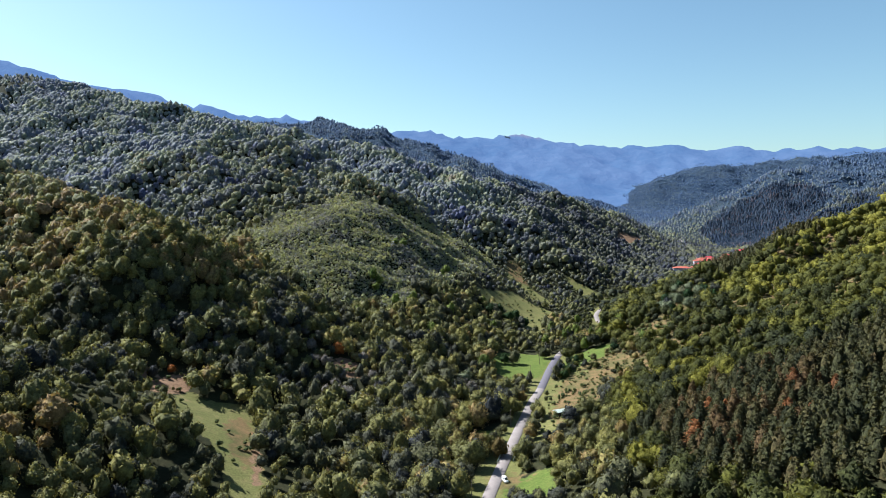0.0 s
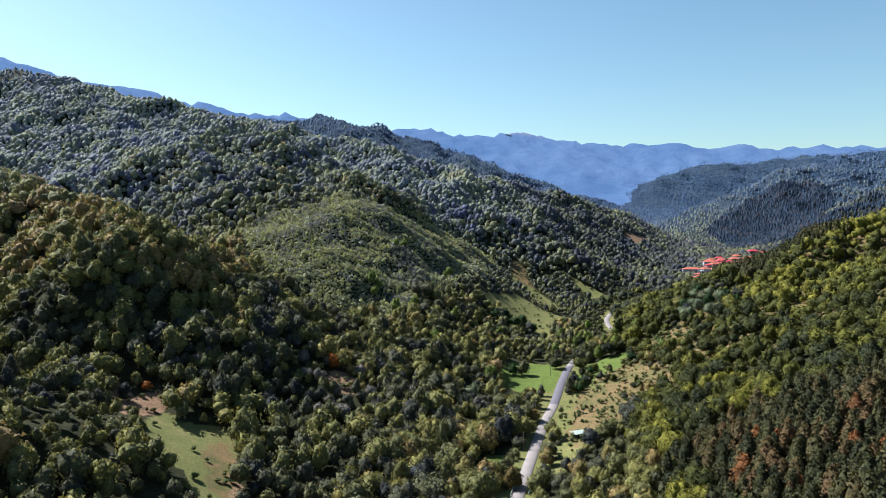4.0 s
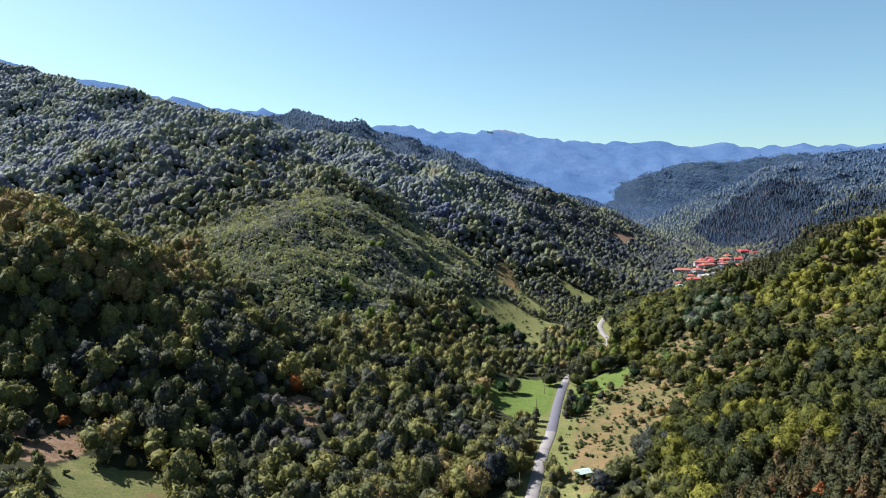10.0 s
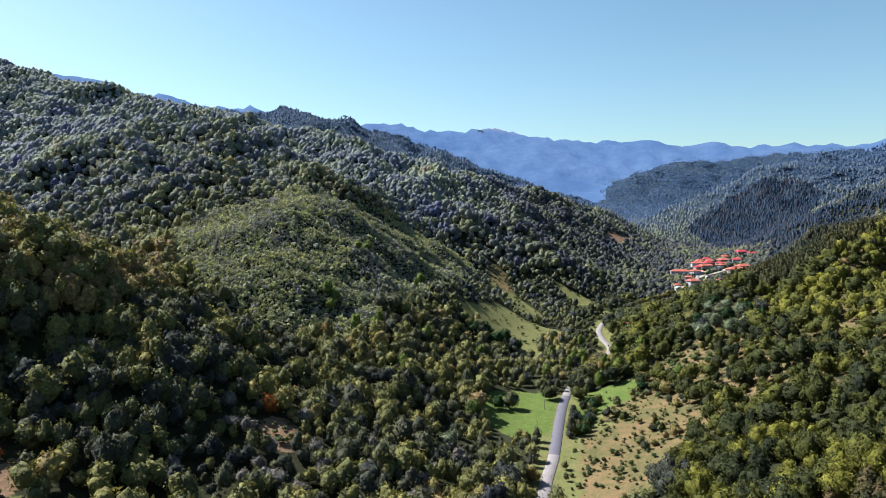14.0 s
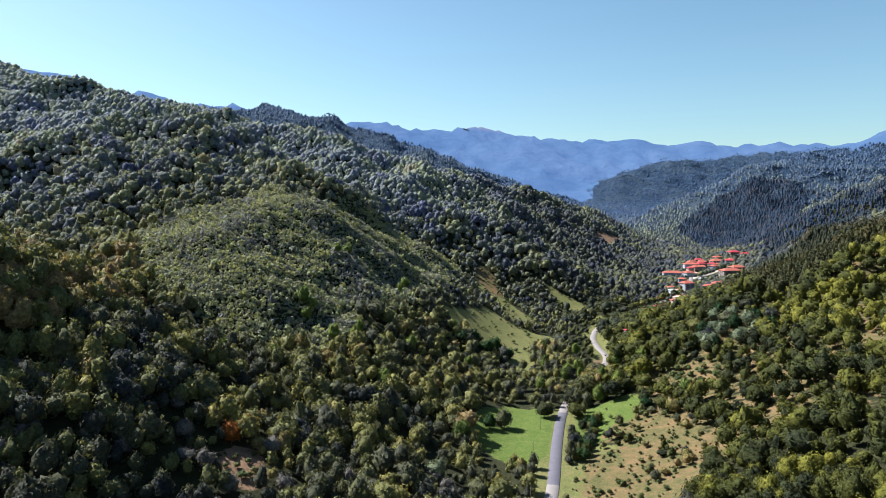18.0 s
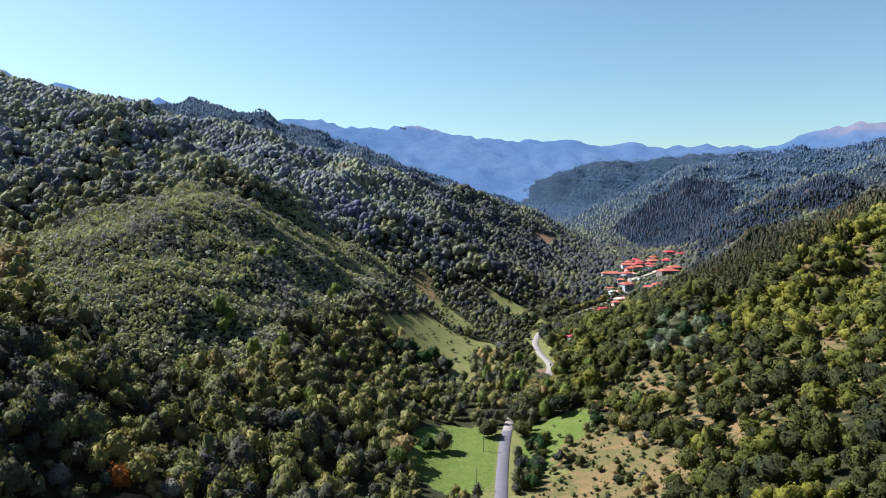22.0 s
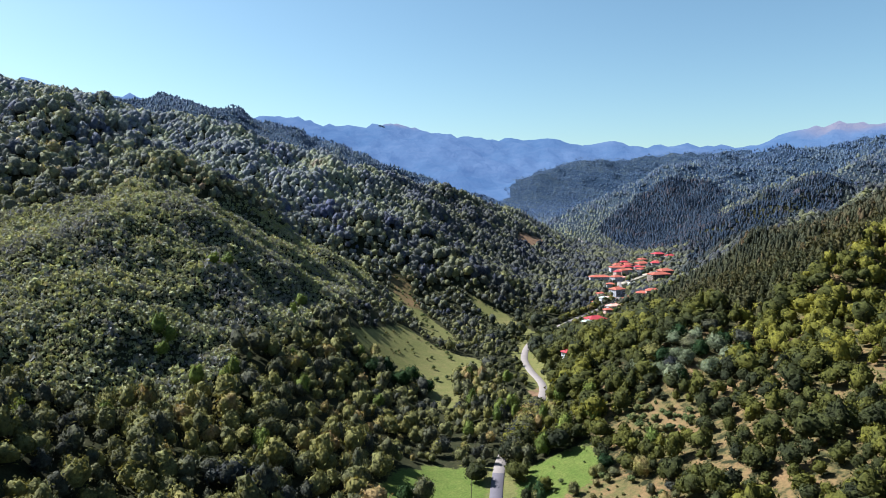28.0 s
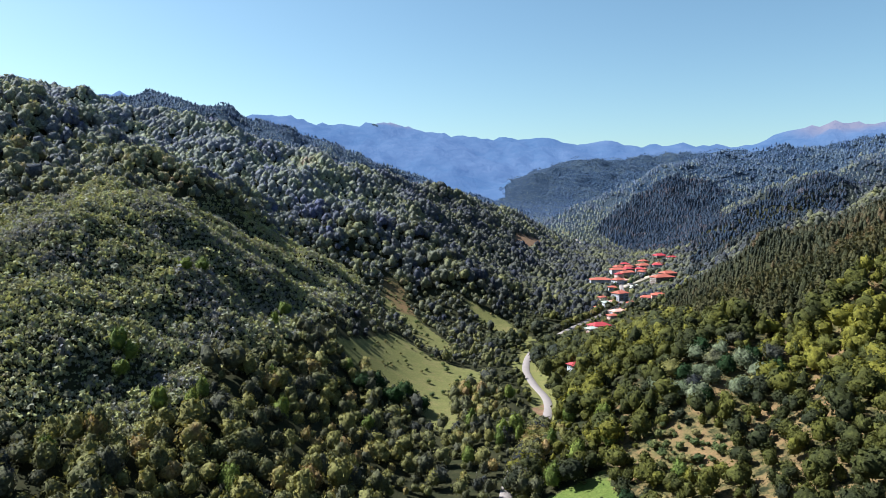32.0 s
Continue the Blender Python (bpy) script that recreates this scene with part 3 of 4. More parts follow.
def leafy(rng, core, count, leaf):
    """Leaf sprays that stand out of a crown all over."""
    v, f = core
    tri = v[f]
    n = np.cross(tri[:, 1] - tri[:, 0], tri[:, 2] - tri[:, 0])
    area = np.linalg.norm(n, axis=1)
    n /= area[:, None] + 1e-9

    def place(rng):
        k = np.searchsorted(share, rng.rand())
        w = rng.dirichlet((1, 1, 1))
        return w @ tri[k] + n[k] * rng.uniform(-0.02, 0.13), n[k]

    share = np.cumsum(area) / area.sum() * 0.999999
    share[-1] = 1.0
    return joined(core, sprays(rng, count, leaf, place))


def crown(rng, blobs, leaves, leaf, slim=1.0):
    """A leafy crown one unit high, with lobes and leaf sprays standing out of it."""
    core = lobed(rng, 8, 12, 3 * blobs + 2, 0.44 * slim, depth=0.52, uneven=0.09)
    return leafy(rng, core, leaves, leaf)


def dome_place(rng):
    d = rng.normal(size=3)
    d[2] = abs(d[2])
    d /= np.linalg.norm(d)
    return d * (0.44, 0.44, 0.60) * rng.uniform(0.78, 1.1) + (0, 0, 0.34), d


def cone_place(rng):
    u, a = rng.rand() ** 1.3, rng.rand() * 6.283
    r = 0.26 * (1 - u) ** 0.7 * rng.uniform(0.8, 1.15) + 0.015
    return np.array([math.cos(a) * r, math.sin(a) * r, 0.14 + 0.82 * u]), np.array([math.cos(a) * 0.9, math.sin(a) * 0.9, 0.35])


def conifer(rng, sides, count, leaf):
    """A conifer one unit high: a dark core with ragged boughs all round."""
    k = np.arange(sides) * 6.283 / sides
    core = np.concatenate([np.stack([np.cos(k) * 0.19, np.sin(k) * 0.19, np.full(sides, 0.1)], -1),
                           np.stack([np.cos(k + 0.3) * 0.145, np.sin(k + 0.3) * 0.145, np.full(sides, 0.55)], -1), [[0, 0, 0.99]]])
    F = []
    for i in range(sides):
        j = (i + 1) % sides
        F += [[i, j, sides + j], [i, sides + j, sides + i], [sides + i, sides + j, 2 * sides]]
    return joined((core, np.array(F)), sprays(rng, count, leaf, cone_place))


rng = np.random.RandomState(7)
BROAD = {"near": [leafy(rng, lobed(rng, 5, 9, 12, rng.uniform(0.36, 0.44), depth=0.52, uneven=0.1), 140, 0.064) for _ in range(12)],
         "mid": [leafy(rng, lobed(rng, 5, 7, 11, rng.uniform(0.36, 0.44), depth=0.5, uneven=0.1), 66, 0.08) for _ in range(14)],
         "middle": [leafy(rng, lobed(rng, 4, 6, 10, rng.uniform(0.38, 0.46), uneven=0.1), 24, 0.13) for _ in range(12)],
         "far": [leafy(rng, lobed(rng, 3, 6, 9, rng.uniform(0.38, 0.45), base=-0.25, depth=0.24, uneven=0.17), 9, 0.17) for _ in range(12)],
         "farther": [leafy(rng, lobed(rng, 2, 5, 6, 0.42, base=-0.25, depth=0.28, uneven=0.12), 5, 0.2) for _ in range(10)],
         "low": [sprays(rng, 15, 0.32, dome_place) for _ in range(16)]}
BROAD["round"], BROAD["distant"] = BROAD["far"], [leafy(rng, lobed(rng, 2, 5, 4, 0.44), 3, 0.25) for _ in range(8)]
PINES = {"near": [conifer(rng, 6, 90, 0.07) for _ in range(6)], "mid": [conifer(rng, 5, 42, 0.11) for _ in range(6)],
         "far": [conifer(rng, 4, 12, 0.14) for _ in range(5)], "farther": [conifer(rng, 3, 4, 0.16) for _ in range(5)]}
PINES["round"] = PINES["middle"] = PINES["far"]
PINES["distant"] = PINES["farther"]


def wood(name, kinds, x, y, height, width, tint, mat, label, category="woodland"):
    """Many trees in one mesh."""
    V, F, T, n = [], [], [], 0
    rng = np.random.RandomState(len(x) % 9973)
    pick, turn = rng.randint(len(kinds), size=len(x)), rng.rand(len(x)) * 6.283
    z = land(x, y) - 0.5
    for q, (v, f) in enumerate(kinds):
        m = np.where(pick == q)[0]
        if not len(m):
            continue
        c, s = np.cos(turn[m])[:, None], np.sin(turn[m])[:, None]
        w, h = width[m][:, None], height[m][:, None]
        p = np.stack([(v[None, :, 0] * c - v[None, :, 1] * s) * w + x[m][:, None], (v[None, :, 0] * s + v[None, :, 1] * c) * w + y[m][:, None],
                      v[None, :, 2] * h + z[m][:, None]], -1)
        V.append(p.reshape(-1, 3))
        F.append((f[None] + (np.arange(len(m)) * len(v))[:, None, None] + n).reshape(-1, 3))
        T.append(np.repeat(tint[m], len(v)))
        n += len(m) * len(v)
    if not V:
        return None
    V = np.concatenate(V)
    # the painted haze colours come in with distance
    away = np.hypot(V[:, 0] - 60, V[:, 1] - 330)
    haze_share = step(420, 1250, away) if mat is leaves_pine else step(280, 850, away) * (1 - 0.82 * step(-20, 240, V[:, 0]) * (1 - step(1150, 1600, V[:, 1] - 0.6 * np.clip(V[:, 0], 0, 1500))) * (1 - 0.3 * step(1200, 1900, away)))
    ob = new(name, mesh_of(name, V, np.concatenate(F), [mat], values=[("tint", np.concatenate(T)), ("hazed", haze_share), ("beyond", step(1050, 2300, away))]))
    return tagged(ob, label, category, kind="stuff")


def scatter(spacing, seed, x0, x1, y0, y1):
    rng = np.random.RandomState(seed)
    x, y = np.meshgrid(np.arange(x0, x1, spacing), np.arange(y0, y1, spacing * 0.9))
    x[1::2] += spacing / 2
    x, y = x + rng.uniform(-0.55, 0.55, x.shape) * spacing, y + rng.uniform(-0.55, 0.55, y.shape) * spacing
    return x.ravel(), y.ravel(), rng


def bare(x, y):
    """Places where no tree of the woods stands."""
    open_ground = np.maximum(np.maximum(cover(x, y, OPEN, 2), cover(x, y, DRY, 2)), cover(x, y, EARTH, 2)) > 0.5
    road_gap = np.abs(to_line(x, y, ROAD)[0]) < np.where((y > 548) & (y < 622), 3.0, np.where(y > 830, np.where((y > 975) & (y < 1130), 10.0, 3.6), 6.0))
    built = np.zeros(np.shape(x), bool)
    for row in HOUSES:
        # cleared further on the camera's side, so that the houses show
        built |= np.hypot((x - row[0] + 3) / (0.5 * row[2] + 4), (y - row[1] + 6) / (0.5 * row[3] + 10)) < 1
    built |= np.hypot((x - 197) / 23, (y - 562) / 20) < 1
    built |= np.abs(to_line(x, y, [(394, 1056, 0), (450, 1118, 0), (492, 1156, 0)])[0]) < 9
    thin = in_village(x, y) & (np.sin(x * 12.9898 + y * 78.233) * 43758.5453 % 1 < 0.35)
    return open_ground | road_gap | built | thin


def in_village(x, y):
    return (np.hypot((x - 400) / 95, (y - 1030) / 190) < 1) | (np.hypot((x - 275) / 45, (y - 850) / 50) < 1) | (np.hypot((x - 180) / 12, (y - 674) / 18) < 1)


COPPICE_AREA = [(-215, 715), (-182, 722), (-150, 758), (-120, 768), (-89, 778), (-53, 868), (14, 951), (60, 935), (62, 880), (47, 790), (34, 741), (12, 680), (0, 639), (-20, 600), (-30, 560), (-37, 537), (-73, 535), (-102, 545), (-131, 556), (-165, 600), (-190, 650)]
PINE_STANDS = {
    "near": [(83, 285), (118, 312), (149, 300), (200, 295), (300, 270), (260, 170), (127, 190), (108, 198), (90, 205), (87, 235)],
    "ridge": [(233, 627), (240, 588), (262, 572), (306, 580), (400, 650), (510, 770), (640, 790), (700, 900), (560, 960), (460, 935), (385, 890), (300, 815), (262, 700)],
    "behind": [(603, 1505), (624, 1663), (690, 1722), (843, 1858), (936, 1806), (974, 1724), (830, 1560), (760, 1400), (840, 1400), (1046, 1500), (1029, 1406), (800, 1200), (648, 1048), (571, 1031), (491, 1028), (437, 1010), (520, 1120), (600, 1240), (560, 1400)],
}


def pine_share(x, y):
    out = np.full(np.shape(x), -1e9)
    for outline in PINE_STANDS.values():
        out = np.maximum(out, inside(x, y, outline))
    return step(-6, 8, out + 6 * waves(x, y, 60, 12))


def tint_of(x, y, rng, mean=0.46, spread=0.46):
    return np.clip(mean + spread * (rng.rand(len(x)) - 0.5) * 1.5 + 0.22 * waves(x, y, 70, 21) + 0.12 * waves(x, y, 300, 22), 0.0, 1.0)


TREES = {}
for zone, spacing, near, beyond, box in (
        ("near", 7.0, 0, 300, (-420, 420, 130, 640)), ("mid", 6.2, 300, 480, (-760, 900, 130, 1080)), ("middle", 6.4, 480, 760, (-760, 900, 130, 1080)), ("round", 9.0, 0, 420, (-420, 420, -150, 205)),
        ("far", 6.6, 760, 1300, (-1100, 1300, 130, 1600)), ("farther", 10.6, 1300, 2350, (-1700, 2400, 205, 2700)), ("distant", 14.0, 2350, 3900, (350, 2700, 1700, 3700))):
    x, y, rng = scatter(spacing, len(zone) * 31, *box)
    if zone in ("near", "mid"):  # the steep face of the shoulder is as closely wooded as the rest
        x2, y2, _ = scatter(6.4, 98, -205, -92, 385, 505)
        x, y = np.concatenate([x, x2]), np.concatenate([y, y2])
    d = np.hypot(x - 8, y - np.clip(y, 0, 287))
    aim_angle = np.degrees(np.arctan2(x, y + 60))
    if zone == "near":  # below the camera's view here, so simpler trees take their place
        d = np.where((y < 205) & (x < 60), 1e9, d)
    if zone == "round":
        d = np.where((y > 130) & (x >= 60), 1e9, d)
    keep = (d >= near) & (d < beyond) & (((aim_angle > -42) & (aim_angle < 50)) | (zone == "round")) & ~bare(x, y) & ~horizon_range(x, y)
    x, y = x[keep], y[keep]
    if zone in ("far", "farther", "distant"):  # the woods on the hidden sides of the distant ranges are left to the ground
        away = np.hypot(x, y - 150)
        facing = land(x + 30 * x / away, y + 30 * (y - 150) / away) - land(x - 30 * x / away, y - 30 * (y - 150) / away) > (-14 if zone == "far" else -7)
        x, y = x[facing], y[facing]
    h = 11.2 + 4.2 * waves(x, y, 42, 5) + rng.gamma(1.6, 2.9, len(x)) - 3.4
    h = np.clip(h, 4.8, 19) * np.where(in_village(x, y), 0.7, np.where((x > -10) & (x < 140) & (y > 545) & (y < 700), 0.75, np.where((x > 12) & (x < 68) & (y > 420) & (y < 480), 0.6, 1.0)))
    side = to_line(x, y, ROAD)[0]
    h = h * np.where((x > 60) & (y < 640), 0.84, 1.0)
    h = h * np.where((side > -11) & (side < 46) & (y > 225) & (y < 430), 0.72, 1.0)
    h = h * np.where(((x > -178) & (x < -122) & (y > 282) & (y < 326)) | ((x > -110) & (x < -58) & (y > 225) & (y < 300)) | ((x > -88) & (x < -36) & (y > 375) & (y < 426)), 0.68, 1.0)
    h = h * np.where((x > 138) & (x < 185) & (y > 475) & (y < 545), 0.85, 1.0)
    h = h * np.where((side < 7) & (side > -26) & (y > 634) & (y < 812), 0.42, 1.0)
    h = h * np.where((x > 20) & (x < 235) & (y > 690) & (y < 930) & (side < -26), 0.62, 1.0)
    h = h * np.where((x > 215) & (x < 420) & (y > 690) & (y < 960), 0.6, 1.0)
    h = h * (1 - 0.3 * step(-75, 0, inside(x, y, COPPICE_AREA)) * step(640, 720, y))
    if zone in ("far", "farther", "distant"):  # far crowns evened out for fewer dark gaps, standing in for haze
        h = 10.5 + 0.6 * (h - 10.5)
    TREES[zone] = (x, y, h * (0.6 if zone == "farther" else 0.6 if zone == "distant" else 0.72 if zone == "far" else 0.95), rng)

def part(name, me, parent, label=""):
    """A mesh as one part of a thing."""
    ob = new(name, me)
    ob.parent = parent
    return tagged(ob, label)


def tube(points, sides=6):
    """A tapered limb through (x, y, z, radius) points."""
    V, F = [], []
    for i, (x, y, z, r) in enumerate(points):
        for k in range(sides):
            a = 6.283 * k / sides
            V.append((x + r * math.cos(a), y + r * math.sin(a), z))
    for i in range(len(points) - 1):
        for k in range(sides):
            a, b = i * sides + k, i * sides + (k + 1) % sides
            F += [(a, b, b + sides), (a, b + sides, a + sides)]
    return np.array(V), np.array(F)


def trunk_of(rng, height=1.0, bole=0.024):
    """A tapered, slightly bent trunk with a few limbs that reach into the crown."""
    bend = rng.uniform(-0.03, 0.03, 2)
    pieces = [tube([(0, 0, -0.06, bole * 1.5), (0, 0, 0.04, bole), (bend[0], bend[1], 0.35, bole * 0.7), (0, 0, 0.72, bole * 0.25)])]
    for i in range(5):
        a, z = i * 1.256 + rng.rand(), rng.uniform(0.22, 0.45)
        pieces.append(tube([(bend[0] * z, bend[1] * z, z, bole * 0.45), (math.cos(a) * 0.12, math.sin(a) * 0.12, z + 0.12, bole * 0.3),
                            (math.cos(a) * 0.24, math.sin(a) * 0.24, z + 0.25, bole * 0.1)], 4))
    return joined(*pieces)


tint_single = {"mixed": foliage("leaves_single", MIXED, True), "golden": foliage("leaves_golden_single", GOLDEN, True), "pine": foliage("needles_single", PINE, True, 0.6),
               "rust": foliage("leaves_rust", [(0.0, (0.16, 0.060, 0.020)), (1.0, (0.24, 0.085, 0.022))], True),
               "olive": foliage("leaves_olive", [(0.0, (0.10, 0.075, 0.030)), (1.0, (0.14, 0.10, 0.036))], True),
               "rusty_pine": foliage("needles_rust", [(0.0, (0.13, 0.060, 0.028)), (1.0, (0.22, 0.085, 0.03))], True, 0.6),
               "ashen": foliage("leaves_ashen", [(0.0, (0.105, 0.094, 0.092)), (1.0, (0.190, 0.168, 0.155))], True),
               "silver": foliage("leaves_silver", [(0.0, (0.082, 0.098, 0.060)), (1.0, (0.15, 0.165, 0.105))], True),
               "dark": foliage("leaves_dark", [(0.0, (0.014, 0.030, 0.012)), (1.0, (0.024, 0.046, 0.014))], True),
               "bright": foliage("leaves_bright", [(0.0, (0.085, 0.115, 0.030)), (1.0, (0.135, 0.16, 0.036))], True),
               "shrub": foliage("leaves_shrub", [(0.0, (0.055, 0.075, 0.032)), (0.6, (0.10, 0.118, 0.045)), (1.0, (0.165, 0.138, 0.06))], True, 0.5)}
rng = np.random.RandomState(19)
TRUNKS = [mesh_of("trunk", *trunk_of(rng), [bark]) for _ in range(3)]
POLES = [mesh_of("trunk", *tube([(0, 0, -0.05, 0.018), (0.004, 0, 0.4, 0.013), (0, 0, 0.9, 0.004)]), [bark])]
CROWNS = {}


def crown_mesh(shape, leaf, q):
    key = (shape, leaf, q)
    if key not in CROWNS:
        r = np.random.RandomState(q + 100)
        v, f = {"round": lambda: crown(r, 5, 520, 0.042), "tall": lambda: crown(r, 5, 440, 0.042, 0.66), "pine": lambda: conifer(r, 8, 240, 0.05),
                "bush": lambda: crown(r, 3, 80, 0.10)}[shape]()
        CROWNS[key] = mesh_of("crown", v, f, [tint_single[leaf]])
    return CROWNS[key]


MASTERS = {}


def plant(kind, shape, leaf, x, y, height, width, label, category, group="", q=0, turn=0.0):
    """One tree or bush as a thing of its own, with its trunk and crown."""
    q = q % 4
    if (kind, shape, leaf, q) not in MASTERS:
        base = new(kind)
        base.empty_display_size = 0.5
        if shape != "bush":
            part("trunk", POLES[0] if shape == "pine" else TRUNKS[q % 3], base, "grey-brown bark")
        part("crown" if shape != "bush" else "foliage", crown_mesh(shape, leaf, q), base)
        MASTERS[kind, shape, leaf, q] = base
        ob = base
    else:
        ob = copy_thing(MASTERS[kind, shape, leaf, q], Matrix())
    tagged(ob, label, category, group)
    ob.matrix_basis = Matrix.LocRotScale((x, y, float(land(x, y)) - (0.15 if shape in ("pine", "bush") else 0.15 * height)), Euler((0, 0, turn)), (width, width, height * (1.0 if shape in ("pine", "bush") else 1.08)))
    return ob


for zone, (x, y, h, rng) in TREES.items():
    coppice = inside(x, y, COPPICE_AREA) + 12 * waves(x, y, 50, 9) > 0
    in_pines = (rng.rand(len(x)) < pine_share(x, y)) & ~coppice
    pines = in_pines & (zone == "round")
    golden = (~coppice) & (~in_pines) & (x > 0.16 * y + 30 + 14 * waves(x, y, 60, 13)) & (y < 900)
    rest = ~(coppice | in_pines | golden)
    t = np.clip(tint_of(x, y, rng, 0.46, 0.46 if zone in ("near", "mid", "round") else 0.36 if zone == "middle" else 0.24) + 0.36 * golden * step(200, 250, x) * step(400, 520, y) - 0.2 * step(760, 900, y) * step(80, 200, x) * (1 - step(1400, 1600, y)), 0, 1)
    t = np.clip(t + 0.28 * step(-110, -150, x) * step(395, 430, y) * (1 - step(640, 760, y)), 0, 1)
    if zone == "near":
        # the trees that stand nearest, along the road and on the two slopes beside it, are things of their own
        stretch = (x > -75) & (x < 175) & (y > 215) & (y < 470)
        order = np.argsort(np.hypot(x - 35, y - 330))
        for chosen, kind, shape, leaf, label, many in (
                (rest, "broadleaf_tree", "round", "mixed", "green broadleaf tree with a rounded full crown beside the road", 230),
                (golden, "broadleaf_tree", "round", "golden", "yellow-green broadleaf tree on the grassy hillside", 170)):
            near_ones = [i for i in order if chosen[i] and stretch[i]][:many]
            for i in near_ones:
                plant(kind, shape, leaf, x[i], y[i], h[i], h[i] * rng.uniform(0.74, 1.08), label, "tree", "trees of the valley wood", int(rng.randint(4)), rng.rand() * 6.28)
            chosen[near_ones] = False
    width = h * rng.uniform(0.74, 1.12, len(x)) if zone not in ("far", "farther", "distant") else (h + 3) * rng.uniform(0.8, 1.25, len(x)) * (1.12 if zone == "far" else 1.28 if zone == "farther" else 1.5)
    width = width * np.where(golden, 1.12, 1.0)
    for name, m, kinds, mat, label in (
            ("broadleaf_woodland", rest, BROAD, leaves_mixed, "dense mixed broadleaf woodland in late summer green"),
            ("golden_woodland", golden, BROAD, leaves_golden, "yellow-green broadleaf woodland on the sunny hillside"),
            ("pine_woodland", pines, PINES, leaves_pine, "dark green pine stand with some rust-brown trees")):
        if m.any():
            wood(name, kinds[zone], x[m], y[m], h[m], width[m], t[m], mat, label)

# the pine stands, planted closer
x, y, rng = scatter(4.3, 53, 60, 760, 150, 960)
x2, y2, _ = scatter(6.2, 54, 480, 1750, 960, 2200)
x, y = np.concatenate([x, x2]), np.concatenate([y, y2])
m = (rng.rand(len(x)) < pine_share(x, y)) & ~bare(x, y)
x, y = x[m], y[m]
h = np.clip(11 + 2.2 * waves(x, y, 50, 17) + rng.normal(size=len(x)) * 1.4, 6.5, 16) * (1 - 0.45 * step(690, 740, y) * (1 - step(390, 440, x))) * np.where(y > 960, 0.72, 1.0)
t = tint_of(x, y, rng, 0.45, 0.35)
order = np.argsort(np.hypot(x - 110, y - 270))
single = order[:260]
for i in single:
    rusty = rng.rand() < 0.07
    plant("pine_tree", "pine", "rusty_pine" if rusty else "pine", x[i], y[i], h[i] * (0.8 if rusty else 0.92), h[i] * rng.uniform(1.0, 1.3),
          "dying pine with rust-brown needles in a hillside stand" if rusty else "tall dark green pine in a dense hillside stand", "tree", "pines of the hillside stand",
          int(rng.randint(4)), rng.rand() * 6.28)
others = order[260:]
away = np.hypot(x - 8, y - 287)
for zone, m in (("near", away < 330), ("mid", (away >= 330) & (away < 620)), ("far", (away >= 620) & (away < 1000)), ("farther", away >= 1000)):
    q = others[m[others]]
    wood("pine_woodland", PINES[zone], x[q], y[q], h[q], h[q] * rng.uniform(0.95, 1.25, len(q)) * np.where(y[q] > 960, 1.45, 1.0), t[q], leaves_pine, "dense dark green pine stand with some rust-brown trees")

x, y, rng = scatter(1.95, 77, -270, 120, 510, 1090)
m = (inside(x, y, COPPICE_AREA) + 12 * waves(x, y, 50, 9) > 0) & ~bare(x, y) & ((y < 860) | (rng.rand(len(x)) < 0.5))
x, y = x[m], y[m]
h = 2.5 + step(840, 900, y) * 1.2 + 0.9 * waves(x, y, 14, 25) + 0.8 * waves(x, y, 30, 15) + rng.gamma(2.0, 0.5, len(x)) - 0.5
wood("coppice", BROAD["low"], x, y, h, h * rng.uniform(0.75, 1.0, len(x)), tint_of(x, y, rng, 0.45), leaves_coppice, "young dense grey-green coppice covering a knoll")

